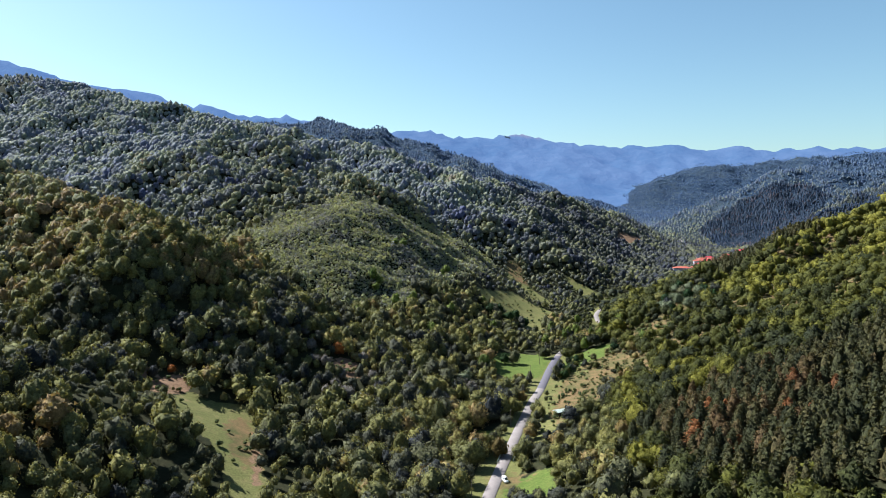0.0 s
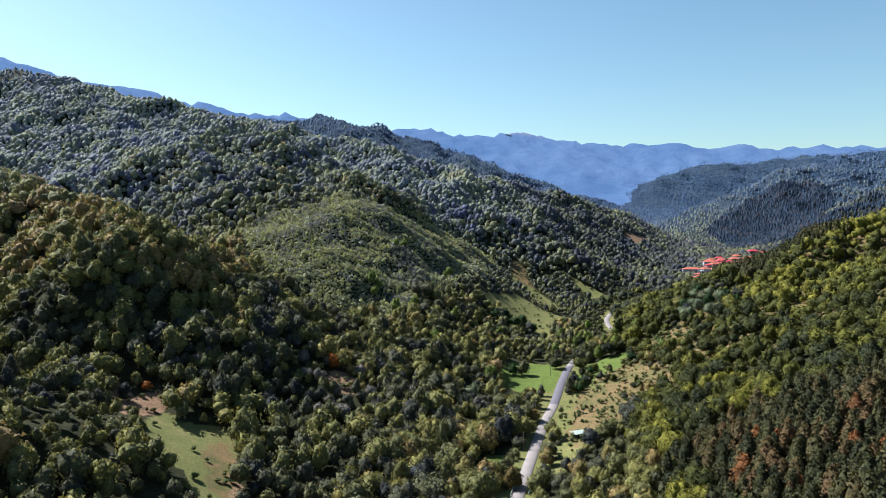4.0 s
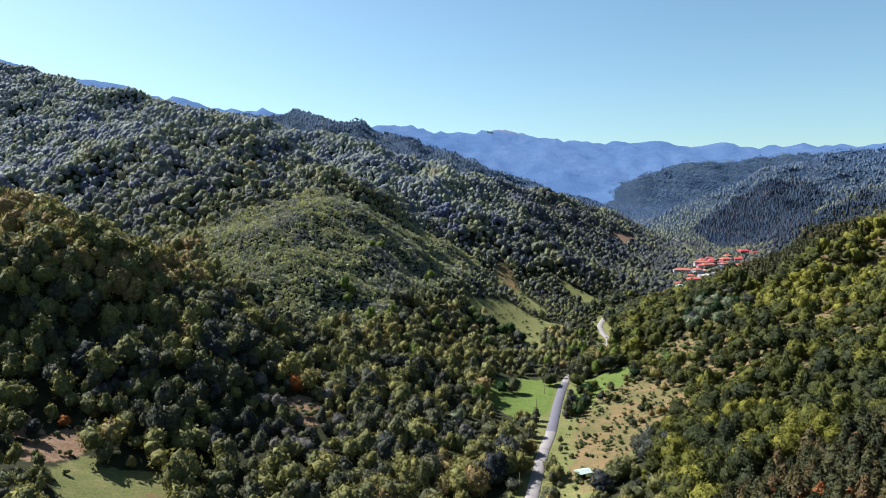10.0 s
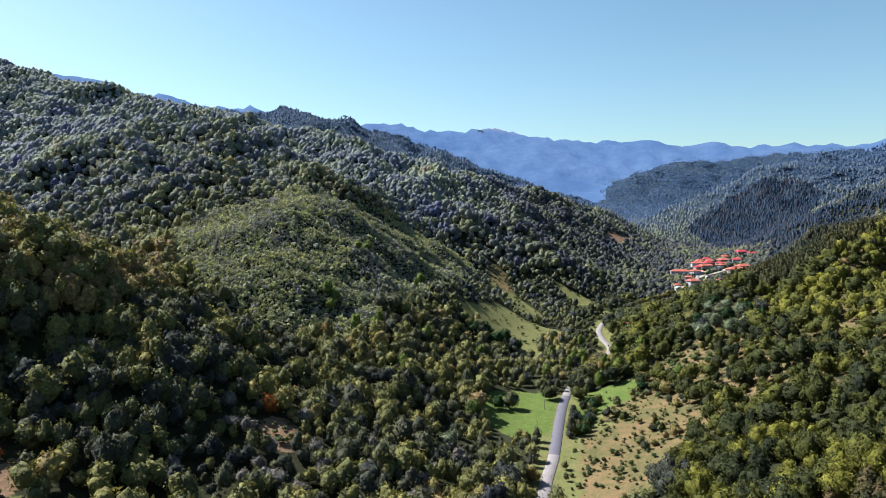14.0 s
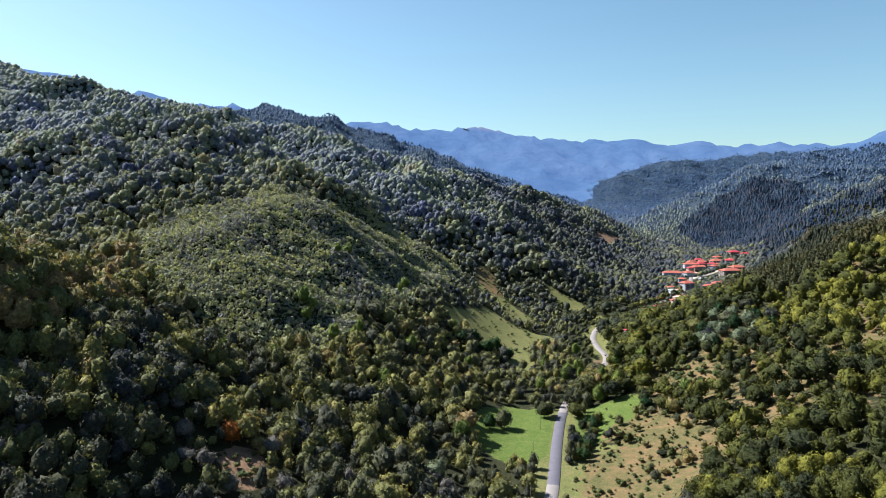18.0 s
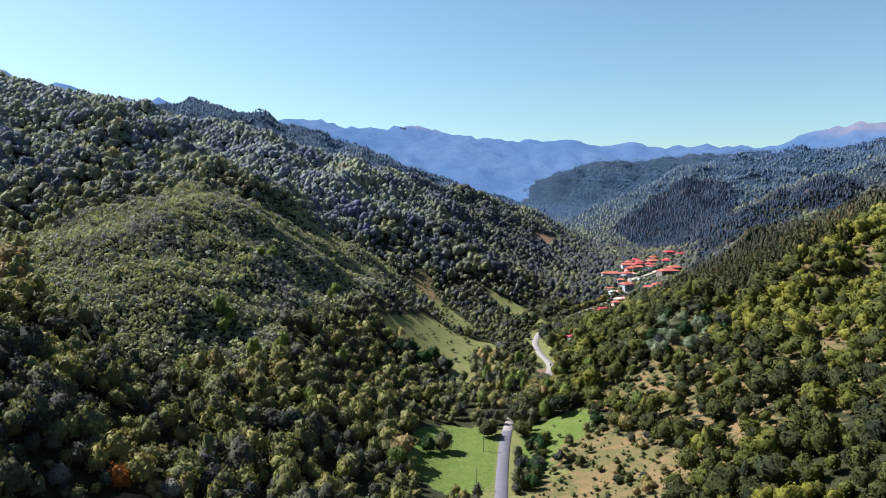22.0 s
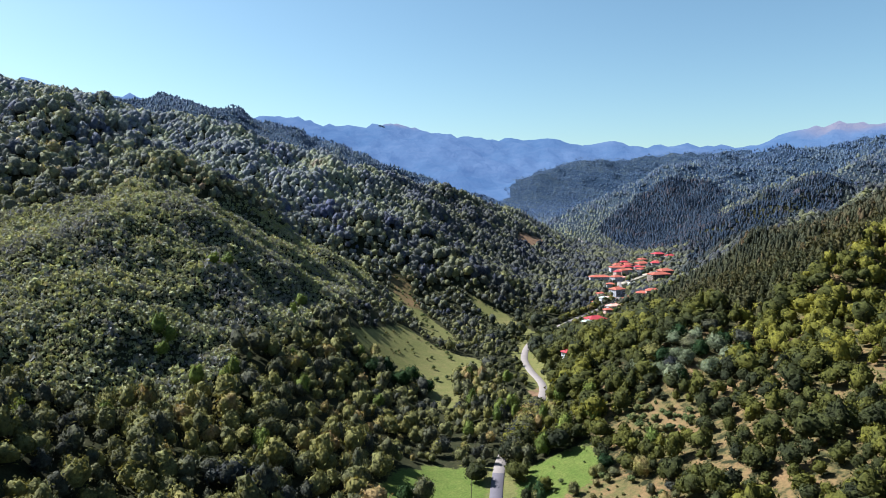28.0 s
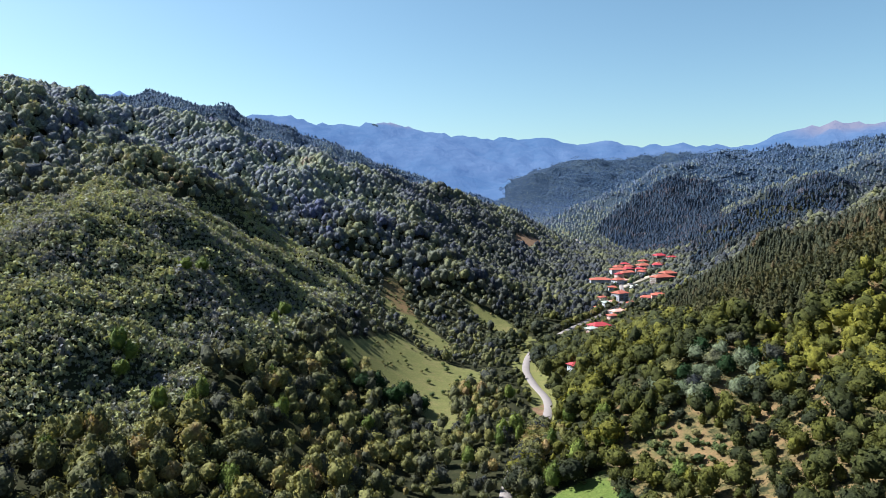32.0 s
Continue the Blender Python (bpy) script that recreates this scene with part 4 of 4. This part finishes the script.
# ---- trees and bushes that stand out ----
SINGLE = [  # kind, shape, leaves, x, y, height, width, label
    ("orange_tree", "round", "rust", -66, 427, 12, 10, "rust-orange autumn tree at the edge of bare earth"),
    ("meadow_tree", "round", "mixed", 54, 513, 13.5, 12, "round green tree alone in the mown meadow"),
    ("meadow_tree", "round", "dark", 46, 511, 10, 9, "small dark tree in the mown meadow"),
    ("roadside_tree", "round", "golden", 78, 526, 11, 12, "olive-green round tree at the road's edge"),
    ("roadside_tree", "round", "golden", 96, 524, 11, 14, "broad olive-green tree at the road's edge"),
    ("roadside_tree", "round", "golden", 107, 553, 15, 14, "tall olive-green tree at the road's bend"),
    ("roadside_tree", "round", "olive", 26, 317, 11, 11, "rusty olive tree overhanging the country road"),
    ("roadside_tree", "round", "olive", 47, 405, 9, 9, "rusty olive tree on the grass verge"),
    ("meadow_tree", "round", "dark", 128, 507, 9, 8, "dark round tree at the top of the dry hillside"),
    ("meadow_tree", "round", "mixed", 135, 491, 10, 10, "broad green tree at the top of the dry hillside"),
    ("meadow_tree", "round", "mixed", 110, 496, 7, 6, "small leafy tree on the dry hillside"),
    ("red_shrub", "round", "rust", -146, 364, 6, 6, "reddish-brown shrub at the edge of bare earth"),
    ("red_shrub", "round", "olive", -137, 370, 6.5, 6, "brownish shrub at the edge of bare earth"),
    ("red_shrub", "round", "rust", -128, 364, 5, 5, "reddish-brown shrub at the edge of the sloping meadow"),
    ("red_shrub", "round", "olive", -154, 356, 6, 5, "brownish shrub beside bare reddish earth"),
    ("bright_tree", "tall", "bright", -88, 505, 17, 11, "fresh green tree at the foot of the shaded slope"),
    ("willow", "round", "silver", 14, 437, 13, 11, "grey-green willow by the stream"),
    ("bright_tree", "round", "bright", -60, 590, 14, 9, "bright green tree at the foot of the knoll"),
    ("bright_tree", "round", "bright", 112, 610, 11, 9, "bright green tree by the stream"),
    ("bright_tree", "tall", "bright", 98, 620, 15, 10, "tall bright green tree by the stream"),
]
for k, (x, y, h, w) in enumerate([(62, 652, 15, 15), (70, 662, 16, 15), (54, 664, 14, 14), (78, 652, 12, 12), (46, 655, 13, 13)]):
    SINGLE.append(("dark_tree", "round", "dark", x, y, h, w, "dark round tree in the clump within the clearing"))
for k in range(40):
    u = k / 39
    SINGLE.append(("bend_tree", "round", ("golden", "mixed", "mixed")[k % 3], 99.5 + 36 * u + rng.uniform(-1, 2), 546 + 74 * u + rng.uniform(-2, 2),
                   rng.uniform(12, 15) * (1 - 0.35 * u), rng.uniform(14, 16), "full green tree leaning over the road's bend"))
for k in range(24):
    SINGLE.append(("willow", "round", ("silver", "dark", "silver", "mixed")[k % 4], 178 + 8 * (k % 6) + rng.uniform(-4, 4), 546 + 10 * (k // 6) + rng.uniform(-5, 5), rng.uniform(9, 13), rng.uniform(10, 14),
                   "grey-green willow in the thicket on the slope"))
for k in range(16):
    u = k / 15
    SINGLE.append(("lane_tree", "round", ("mixed", "golden")[k % 2], 238 + 98 * u + rng.uniform(-2, 2), 866 + 92 * u + rng.uniform(-2, 2), rng.uniform(7, 9), rng.uniform(9, 11),
                   "low green tree beside the village lane"))
for k in range(30):
    u = k / 29
    SINGLE.append(("hedge_tree", "round", ("mixed", "golden", "dark")[k % 3], 76 + 21 * u + rng.uniform(-1, 7), 458 + 54 * u + rng.uniform(-3, 3), rng.uniform(4.5, 8), rng.uniform(5, 8),
                   "low leafy tree in the thicket along the road"))
for k in range(60):
    x, y = rng.uniform(-160, 20), rng.uniform(376, 440)
    if not bare(np.array(x), np.array(y)):
        SINGLE.append(("willow", "round", "ashen", x, y, rng.uniform(7, 10), rng.uniform(7, 10), "low ash-grey willow in the valley thicket"))
for k in range(44):
    x, y = rng.uniform(-70, 150), rng.uniform(430, 700)
    if not bare(np.array(x), np.array(y)):
        SINGLE.append(("bright_tree", "tall" if k % 2 else "round", "bright", x, y, rng.uniform(10, 15), rng.uniform(8, 11), "fresh yellow-green tree standing out of the valley wood"))
for k, (cx, cy, many) in enumerate([(118, 434, 7), (112, 446, 4), (137, 470, 5), (126, 500, 4), (104, 470, 3), (100, 428, 4)]):
    for _ in range(many):
        SINGLE.append(("hillside_shrub", "round", ("mixed", "golden", "mixed")[k % 3], cx + rng.uniform(-6, 6), cy + rng.uniform(-6, 6), rng.uniform(3, 6.5), rng.uniform(3.5, 6.5),
                       "leafy shrub in a loose clump on the dry hillside"))
for k, (kind, shape, leaf, x, y, h, w, label) in enumerate(SINGLE):
    plant(kind, shape, leaf, x, y, h, w, label, "tree", q=k, turn=k * 1.3)


def bushes(outline, count, low, high, seed, label, group, kind="bush"):
    """Loose bushes over open ground."""
    rng = np.random.RandomState(seed)
    xs, ys = [p[0] for p in outline], [p[1] for p in outline]
    done = 0
    while done < count:
        x, y = rng.uniform(min(xs), max(xs)), rng.uniform(min(ys), max(ys))
        if inside(np.array(x), np.array(y), outline) > 0.5 and abs(to_line(np.array(x), np.array(y), ROAD)[0]) > 5:
            h = rng.uniform(low, high) * rng.uniform(0.6, 1)
            plant(kind, "bush", "shrub", x, y, h, h * rng.uniform(0.9, 1.5), label, kind, group, int(rng.randint(4)), rng.rand() * 6.28)
            done += 1


bushes(DRY["dry_slope"], 90, 0.7, 2.4, 1, "low green bush on the dry hillside", "bushes of the dry hillside")
bushes(DRY["dry_slope"], 22, 3, 6, 31, "tall green shrub in a clump on the dry hillside", "bushes of the dry hillside", "shrub")
bushes(OPEN["slope_grass"], 30, 2.2, 5.5, 32, "tall green shrub in a clump beside the road", "bushes of the grassy slope", "shrub")
bushes(OPEN["slope_grass"], 100, 0.8, 2.4, 2, "low green bush on the grassy slope", "bushes of the grassy slope")
bushes(DRY["right_low"], 60, 1.5, 6, 3, "low bush on the scrubby slope", "bushes of the scrubby slope")
bushes(EARTH["orange_dirt"], 12, 1.5, 4.5, 21, "small bush on bare reddish earth", "bushes of the bare earth")
bushes(EARTH["left_dirt"], 14, 1.5, 4.5, 22, "small bush on bare reddish earth", "bushes of the bare earth")
bushes(DRY["dry_bank"], 80, 0.8, 3.2, 23, "green shrub on the dry bank above the road", "bushes of the dry hillside", "shrub")
bushes(DRY["right_clear"], 8, 1.5, 3.5, 4, "low bush in the dry clearing", "bushes of the dry clearing")
bushes(OPEN["clearing"], 46, 1.5, 4.5, 5, "small bush in the valley clearing", "bushes of the valley clearing")
bushes(OPEN["upper_clearing"], 26, 1.5, 5, 6, "small bush in the upper clearing", "bushes of the upper clearing")
bushes(OPEN["left_meadow"], 12, 1.5, 4, 7, "small bush in the sloping meadow", "bushes of the sloping meadow")
bushes(OPEN["green_slope"], 9, 1.5, 5, 12, "green thicket shrub beside the road", "bushes of the roadside thicket", "shrub")
bushes(OPEN["far_slope"], 18, 1.5, 4, 8, "small bush on the far meadow slope", "bushes of the far meadow slope")
bushes(DRY["bushy"], 14, 2, 5, 9, "small bush on the far dry slope", "bushes of the far dry slope")
# ---- the village ----
render_wall = plain("rendered_wall", (0.34, 0.34, 0.40), 0.9, 0.1, 0.8, 0.12)
dark_wall = plain("timber_wall", (0.13, 0.10, 0.09), 0.85, 0.2, 0.5, 0.25)
pink_wall = plain("pink_wall", (0.40, 0.26, 0.23), 0.9, 0.1, 0.8, 0.12)
roof_orange = plain("orange_tiles", (0.31, 0.085, 0.062), 0.8, 0.2, 0.7, 0.22)
roof_red = plain("crimson_tiles", (0.30, 0.033, 0.045), 0.75, 0.25, 0.7, 0.22)
roof_pink = plain("faded_tiles", (0.62, 0.32, 0.27), 0.85, 0.15, 0.7, 0.2)
sheet_white = plain("white_sheeting", (0.36, 0.40, 0.37), 0.5, 0.4, 0.8, 0.1)
pane_dark, _, pane_shader = nodes_of("window_glass", 0.12, 0.5)
pane_shader.inputs["Base Color"].default_value = (0.03, 0.035, 0.045, 1)
frame_white = plain("white_paint", (0.75, 0.74, 0.72), 0.6, 0.3, 0.4, 0.08)
brick_stack = plain("brickwork", (0.32, 0.16, 0.11), 0.9, 0.1, 0.3, 0.2)


def box(x0, x1, y0, y1, z0, z1):
    V = np.array([(x, y, z) for z in (z0, z1) for y in (y0, y1) for x in (x0, x1)], float)
    F = np.array([(0, 2, 3, 1), (4, 5, 7, 6), (0, 1, 5, 4), (2, 6, 7, 3), (0, 4, 6, 2), (1, 3, 7, 5)])
    return V, F


WINDOW = mesh_of("window", *box(-0.65, 0.65, -0.07, 0.07, -0.8, 0.8), [frame_white], False)
PANE = mesh_of("pane", *joined(box(-0.52, -0.04, -0.02, 0.02, -0.68, 0.68), box(0.04, 0.52, -0.02, 0.02, -0.68, 0.68)), [pane_dark], False)
DOOR = mesh_of("door", *box(-0.5, 0.5, -0.06, 0.06, 0, 2.05), [dark_wall], False)
BALCONY = mesh_of("balcony", *joined(box(-2, 2, -1.2, 0, -0.15, 0), box(-2, 2, -1.2, -1.12, 0, 0.95)), [dark_wall], False)


def hip_roof(w, d, rise, over, ridge, thick=0.25):
    """A hipped or gabled roof with eaves: ridge is the length of its top edge."""
    a, b, r = w / 2 + over, d / 2 + over, ridge / 2
    low = [(-a, -b, 0), (a, -b, 0), (a, b, 0), (-a, b, 0)]
    V = [(x, y, -thick) for x, y, _ in low] + low + [(-r, 0, rise), (r, 0, rise)]
    quads = [(0, 3, 2, 1), (0, 1, 5, 4), (1, 2, 6, 5), (2, 3, 7, 6), (3, 0, 4, 7), (4, 5, 9, 8), (6, 7, 8, 9)]
    F = []
    for q in quads:
        F += [(q[0], q[1], q[2]), (q[0], q[2], q[3])]
    return np.array(V, float), np.array(F + [(5, 6, 9), (7, 4, 8)])


def house(x, y, w, d, storeys, turn, roof, wall, label, ridge=0.45, balconies=False):
    """A house with its walls, hipped tiled roof and chimney, windows on every floor and a door."""
    base = new("house")
    base.matrix_basis = pose(x, y, float(land(x, y)) - 0.3, 0, 0, turn)
    tall = storeys * 2.7 + 0.4
    part("wall", mesh_of("wall", *box(-w / 2, w / 2, -d / 2, d / 2, -1.5, tall), [wall], False), base)
    top = part("roof", mesh_of("roof", *hip_roof(w, d, min(w, d) * 0.24, 0.8, w * ridge), [roof], False), base, "clay-tiled hipped roof")
    top.location.z = tall + 0.252
    stack = part("chimney", mesh_of("chimney", *box(-0.45, 0.45, -0.4, 0.4, 0, min(w, d) * 0.24 + 1.0), [brick_stack], False), top)
    stack.location = (w * 0.22, d * 0.12, 0.1)
    for side, length, depth in ((0, w, d), (2, w, d), (1, d, w), (3, d, w)):
        n = max(2, int(length // 3.4))
        for floor_no in range(storeys):
            for k in range(n):
                u = (k + 0.5) / n * length - length / 2
                if side == 0 and floor_no == 0 and k == n // 2:
                    continue
                m = pose(0, 0, 0, 0, 0, 90 * side) @ pose(u, -depth / 2 - 0.03, 1.7 + 2.7 * floor_no)
                win = part("window", WINDOW, base)
                win.matrix_basis = m
                glass = part("pane", PANE, win)
                glass.location.y = -0.06
    entry = part("door", DOOR, base)
    entry.matrix_basis = pose((max(2, int(w // 3.4)) // 2 + 0.5) / max(2, int(w // 3.4)) * w - w / 2, -d / 2 - 0.02, 0.3)
    if balconies:
        for k in range(1, storeys):
            for u in (-w / 4, w / 4):
                part("balcony", BALCONY, base).location = (u, -d / 2 - 0.004, 0.35 + 2.7 * k)
    return tagged(base, label, "house", "houses of the village")


SURFACES = {"roof_orange": roof_orange, "roof_red": roof_red, "roof_pink": roof_pink, "sheet_white": sheet_white, "render_wall": render_wall,
            "pink_wall": pink_wall, "dark_wall": dark_wall}
for x, y, w, d, storeys, turn, roof, wall, label in HOUSES:
    house(x, y, w, d, storeys, turn, SURFACES[roof], SURFACES[wall], label, balconies=storeys == 3)

# gardens: small trees in front of and between the houses
rng = np.random.RandomState(41)
for x, y, w, d, storeys, turn, roof, wall, label in HOUSES:
    for k in range(3 if w < 14 else 5):
        gx, gy = x + rng.uniform(-0.7, 0.7) * w, y - d / 2 - rng.uniform(3.5, 9)
        blocked = any(abs(gx - q[0]) < q[2] / 2 + 2.5 and abs(gy - q[1]) < q[3] / 2 + 2.5 for q in HOUSES) or abs(float(to_line(np.array(gx), np.array(gy), ROAD)[0])) < 5
        if not blocked:
            tall = rng.uniform(3.2, 5.5) + 0.9 * (storeys - 1)
            plant("garden_tree", "round", ("mixed", "golden", "dark")[k % 3], gx, gy, tall, tall * rng.uniform(0.9, 1.15), "small leafy tree in a village garden", "tree",
                  "trees of the village gardens", int(rng.randint(4)), rng.rand() * 6.28)
street = along([(394, 1062, 0), (420, 1094, 0), (450, 1124, 0), (490, 1160, 0)], 3.0)
street[:, 2] = land(street[:, 0], street[:, 1])
strip("street", street, [gravel], [-4.2, -3.8, 0, 3.8, 4.2], [-0.6, 0.22, 0.3, 0.22, -0.6], np.zeros(len(street), int), "pale gravelled village square and street")


# ---- shed, vehicles, poles and rails by the road ----
shed = new("shed")
shed.matrix_basis = pose(63.6, 369.5, float(land(63.6, 369.5)) - 0.1, 0, 0, 24)
part("wall", mesh_of("wall", *joined(box(-2.6, 2.6, 1.9, 2.05, -0.6, 2.6), box(-2.6, -2.45, -2, 1.9, -0.6, 2.5), box(2.45, 2.6, -2, 1.9, -0.6, 2.5)), [dark_wall], False), shed, "dark boarded walls")
slab = part("roof", mesh_of("roof", *hip_roof(5.2, 4.4, 1.0, 0.5, 6.2, 0.1), [sheet_white], False), shed, "white sheet-metal gable roof")
slab.location.z = 2.7
part("floor", mesh_of("floor", *box(-2.7, 2.7, -4.2, 2, -0.6, 0.12), [roof_pink], False), shed, "faded pink terrace")
part("bench", mesh_of("bench", *joined(box(-1.6, 1.2, -1.2, -0.7, 0.5, 0.58), box(-1.5, -1.3, -1.2, -0.7, 0.12, 0.5), box(0.9, 1.1, -1.2, -0.7, 0.12, 0.5)), [plain("blue_paint", (0.07, 0.10, 0.28), 0.6, 0.3)], False), shed, "blue painted bench")
tagged(shed, "open garden shed with a white metal roof on the slope", "shed")

tyre_rubber = plain("tyre_rubber", (0.02, 0.02, 0.02), 0.9, 0.2, 0.1, 0.2)
chrome = plain("bright_metal", (0.6, 0.6, 0.6), 0.35, 0.5, 0.1, 0.1, 1.0)


def lathe(profile, sides=14):
    """A ring solid about the x axis from (x, radius) pairs."""
    V, F, n = [], [], len(profile)
    for k in range(sides):
        a = 6.283 * k / sides
        V += [(x, r * math.cos(a), r * math.sin(a)) for x, r in profile]
    for k in range(sides):
        j = (k + 1) % sides
        for i in range(n - 1):
            F.append((k * n + i, j * n + i, j * n + i + 1, k * n + i + 1))
    return np.array(V), np.array(F)


TYRE = mesh_of("tyre", *lathe([(-0.1, 0.2), (-0.1, 0.3), (-0.06, 0.33), (0.06, 0.33), (0.1, 0.3), (0.1, 0.2)]), [tyre_rubber])
RIM = mesh_of("rim", *lathe([(-0.08, 0.02), (-0.09, 0.2), (0.09, 0.2), (0.08, 0.02)]), [chrome])


def hull(stations):
    """A body lofted along y from (y, half width, bottom, top, half width at the top)."""
    V, F = [], []
    for y, w, z0, z1, t in stations:
        V += [(-w, y, z0), (w, y, z0), (w, y, (z0 + z1) / 2), (t, y, z1), (-t, y, z1), (-w, y, (z0 + z1) / 2)]
    for i in range(len(stations) - 1):
        for k in range(6):
            a, b = i * 6 + k, i * 6 + (k + 1) % 6
            F += [(a, b, b + 6), (a, b + 6, a + 6)]
    for o in (0, (len(stations) - 1) * 6):
        F += [(o, o + 1, o + 2), (o, o + 2, o + 5), (o + 5, o + 2, o + 3), (o + 5, o + 3, o + 4)]
    return np.array(V, float), np.array(F)


def vehicle(name, x, y, z, turn, paint, label, van=False):
    base = new(name)
    base.matrix_basis = pose(x, y, z, 0, 0, turn)
    high = 1.05 if van else 0.9
    part("body", mesh_of("body", *hull([(-2.2, 0.75, 0.35, high - 0.1, 0.7), (-2.05, 0.86, 0.25, high, 0.8), (0, 0.88, 0.22, high, 0.84), (1.9, 0.86, 0.25, high - 0.08, 0.78), (2.2, 0.72, 0.35, high - 0.25, 0.66)]), [paint]), base)
    roof_top = 2.0 if van else 1.45
    part("cabin", mesh_of("cabin", *hull([(-2.1 if van else -1.7, 0.78, high - 0.02, roof_top - 0.1, 0.68), (-1.8 if van else -1.1, 0.8, high - 0.02, roof_top, 0.7), (0.5, 0.8, high - 0.02, roof_top, 0.68), (1.3, 0.76, high - 0.02, high + 0.12, 0.7)]), [paint]), base)
    part("windscreen", mesh_of("windscreen", *hull([(0.55, 0.66, high + 0.1, roof_top - 0.06, 0.6), (1.28, 0.7, high + 0.05, high + 0.16, 0.66)]), [pane_dark]), base).location.z = 0.03
    for sx in (-1, 1):
        part("side_window", mesh_of("side_window", *box(sx * 0.79 - 0.03, sx * 0.79 + 0.03, -1.2, 0.5, high + 0.12, roof_top - 0.18), [pane_dark], False), base)
        part("headlight", mesh_of("headlight", *box(sx * 0.58 - 0.14, sx * 0.58 + 0.14, 2.1, 2.2, 0.55, 0.7), [chrome], False), base)
        for sy in (-1.35, 1.35):
            wheel = part("wheel", TYRE, base)
            wheel.location = (sx * 0.82, sy, 0.33)
            part("rim", RIM, wheel)
    return tagged(base, label, "van" if van else "car")


white_paint = plain("white_car_paint", (0.75, 0.75, 0.76), 0.3, 0.5, 1.0, 0.05)
dark_paint = plain("dark_car_paint", (0.05, 0.06, 0.12), 0.3, 0.5, 1.0, 0.05)
vehicle("van", 26.2, 287, float(land(26.2, 287)) + 0.05, 196, white_paint, "white van parked on the gravel beside the road", True)
for k, (x, y, paint) in enumerate([(405, 1062, white_paint), (411, 1073, white_paint), (418, 1090, dark_paint), (430, 1108, white_paint), (424, 1085, white_paint), (398, 1048, white_paint), (437, 1120, dark_paint)]):
    vehicle("car", x, y, float(land(x, y)) + 0.1, 25 * k, paint, "white car parked on the village street" if paint is white_paint else "dark car parked on the village street")

wood_pole = plain("weathered_pole", (0.16, 0.13, 0.10), 0.9, 0.1, 0.3, 0.3)
POLE = mesh_of("pole", *tube([(0, 0, -0.5, 0.16), (0, 0, 9, 0.11)], 8), [wood_pole])
ARM = mesh_of("crossarm", *box(-0.8, 0.8, -0.06, 0.06, 8.4, 8.55), [wood_pole], False)
PEG = mesh_of("insulator", *lathe([(0, 0.02), (0.0, 0.06), (0.12, 0.05), (0.16, 0.02)], 8), [frame_white])
for k, (x, y) in enumerate([(11, 268), (26, 318), (36, 362), (49, 415), (60, 466), (72, 508), (84, 552), (108, 602)]):
    pole = new("utility_pole")
    pole.matrix_basis = pose(x, y, float(land(x, y)), 0, 0, 75)
    part("pole", POLE, pole)
    part("crossarm", ARM, pole)
    for u in (-0.65, 0, 0.65):
        part("insulator", PEG, pole, "white insulator").matrix_basis = pose(u, 0, 8.55, 0, -90, 0)
    tagged(pole, "wooden utility pole beside the road", "pole", "poles along the road")

RAIL = mesh_of("rail", *joined(box(-0.05, 0.05, -5, 5, 0.45, 0.75), box(0.05, 0.1, -5, 5, 0.5, 0.7)), [sheet_white], False)
POST = mesh_of("post", *box(-0.07, 0.07, -0.07, 0.07, -0.4, 0.75), [sheet_white], False)
for x, y in ((25.4, 312), (33.0, 314)):
    guard = new("guard_rail")
    guard.matrix_basis = pose(x, y, 0.05, 0, 0, -14)
    part("rail", RAIL, guard)
    for u in (-4.5, -1.5, 1.5, 4.5):
        part("post", POST, guard).location = (0.12, u, 0)
    tagged(guard, "white steel guard rail over the stream culvert", "guard rail")
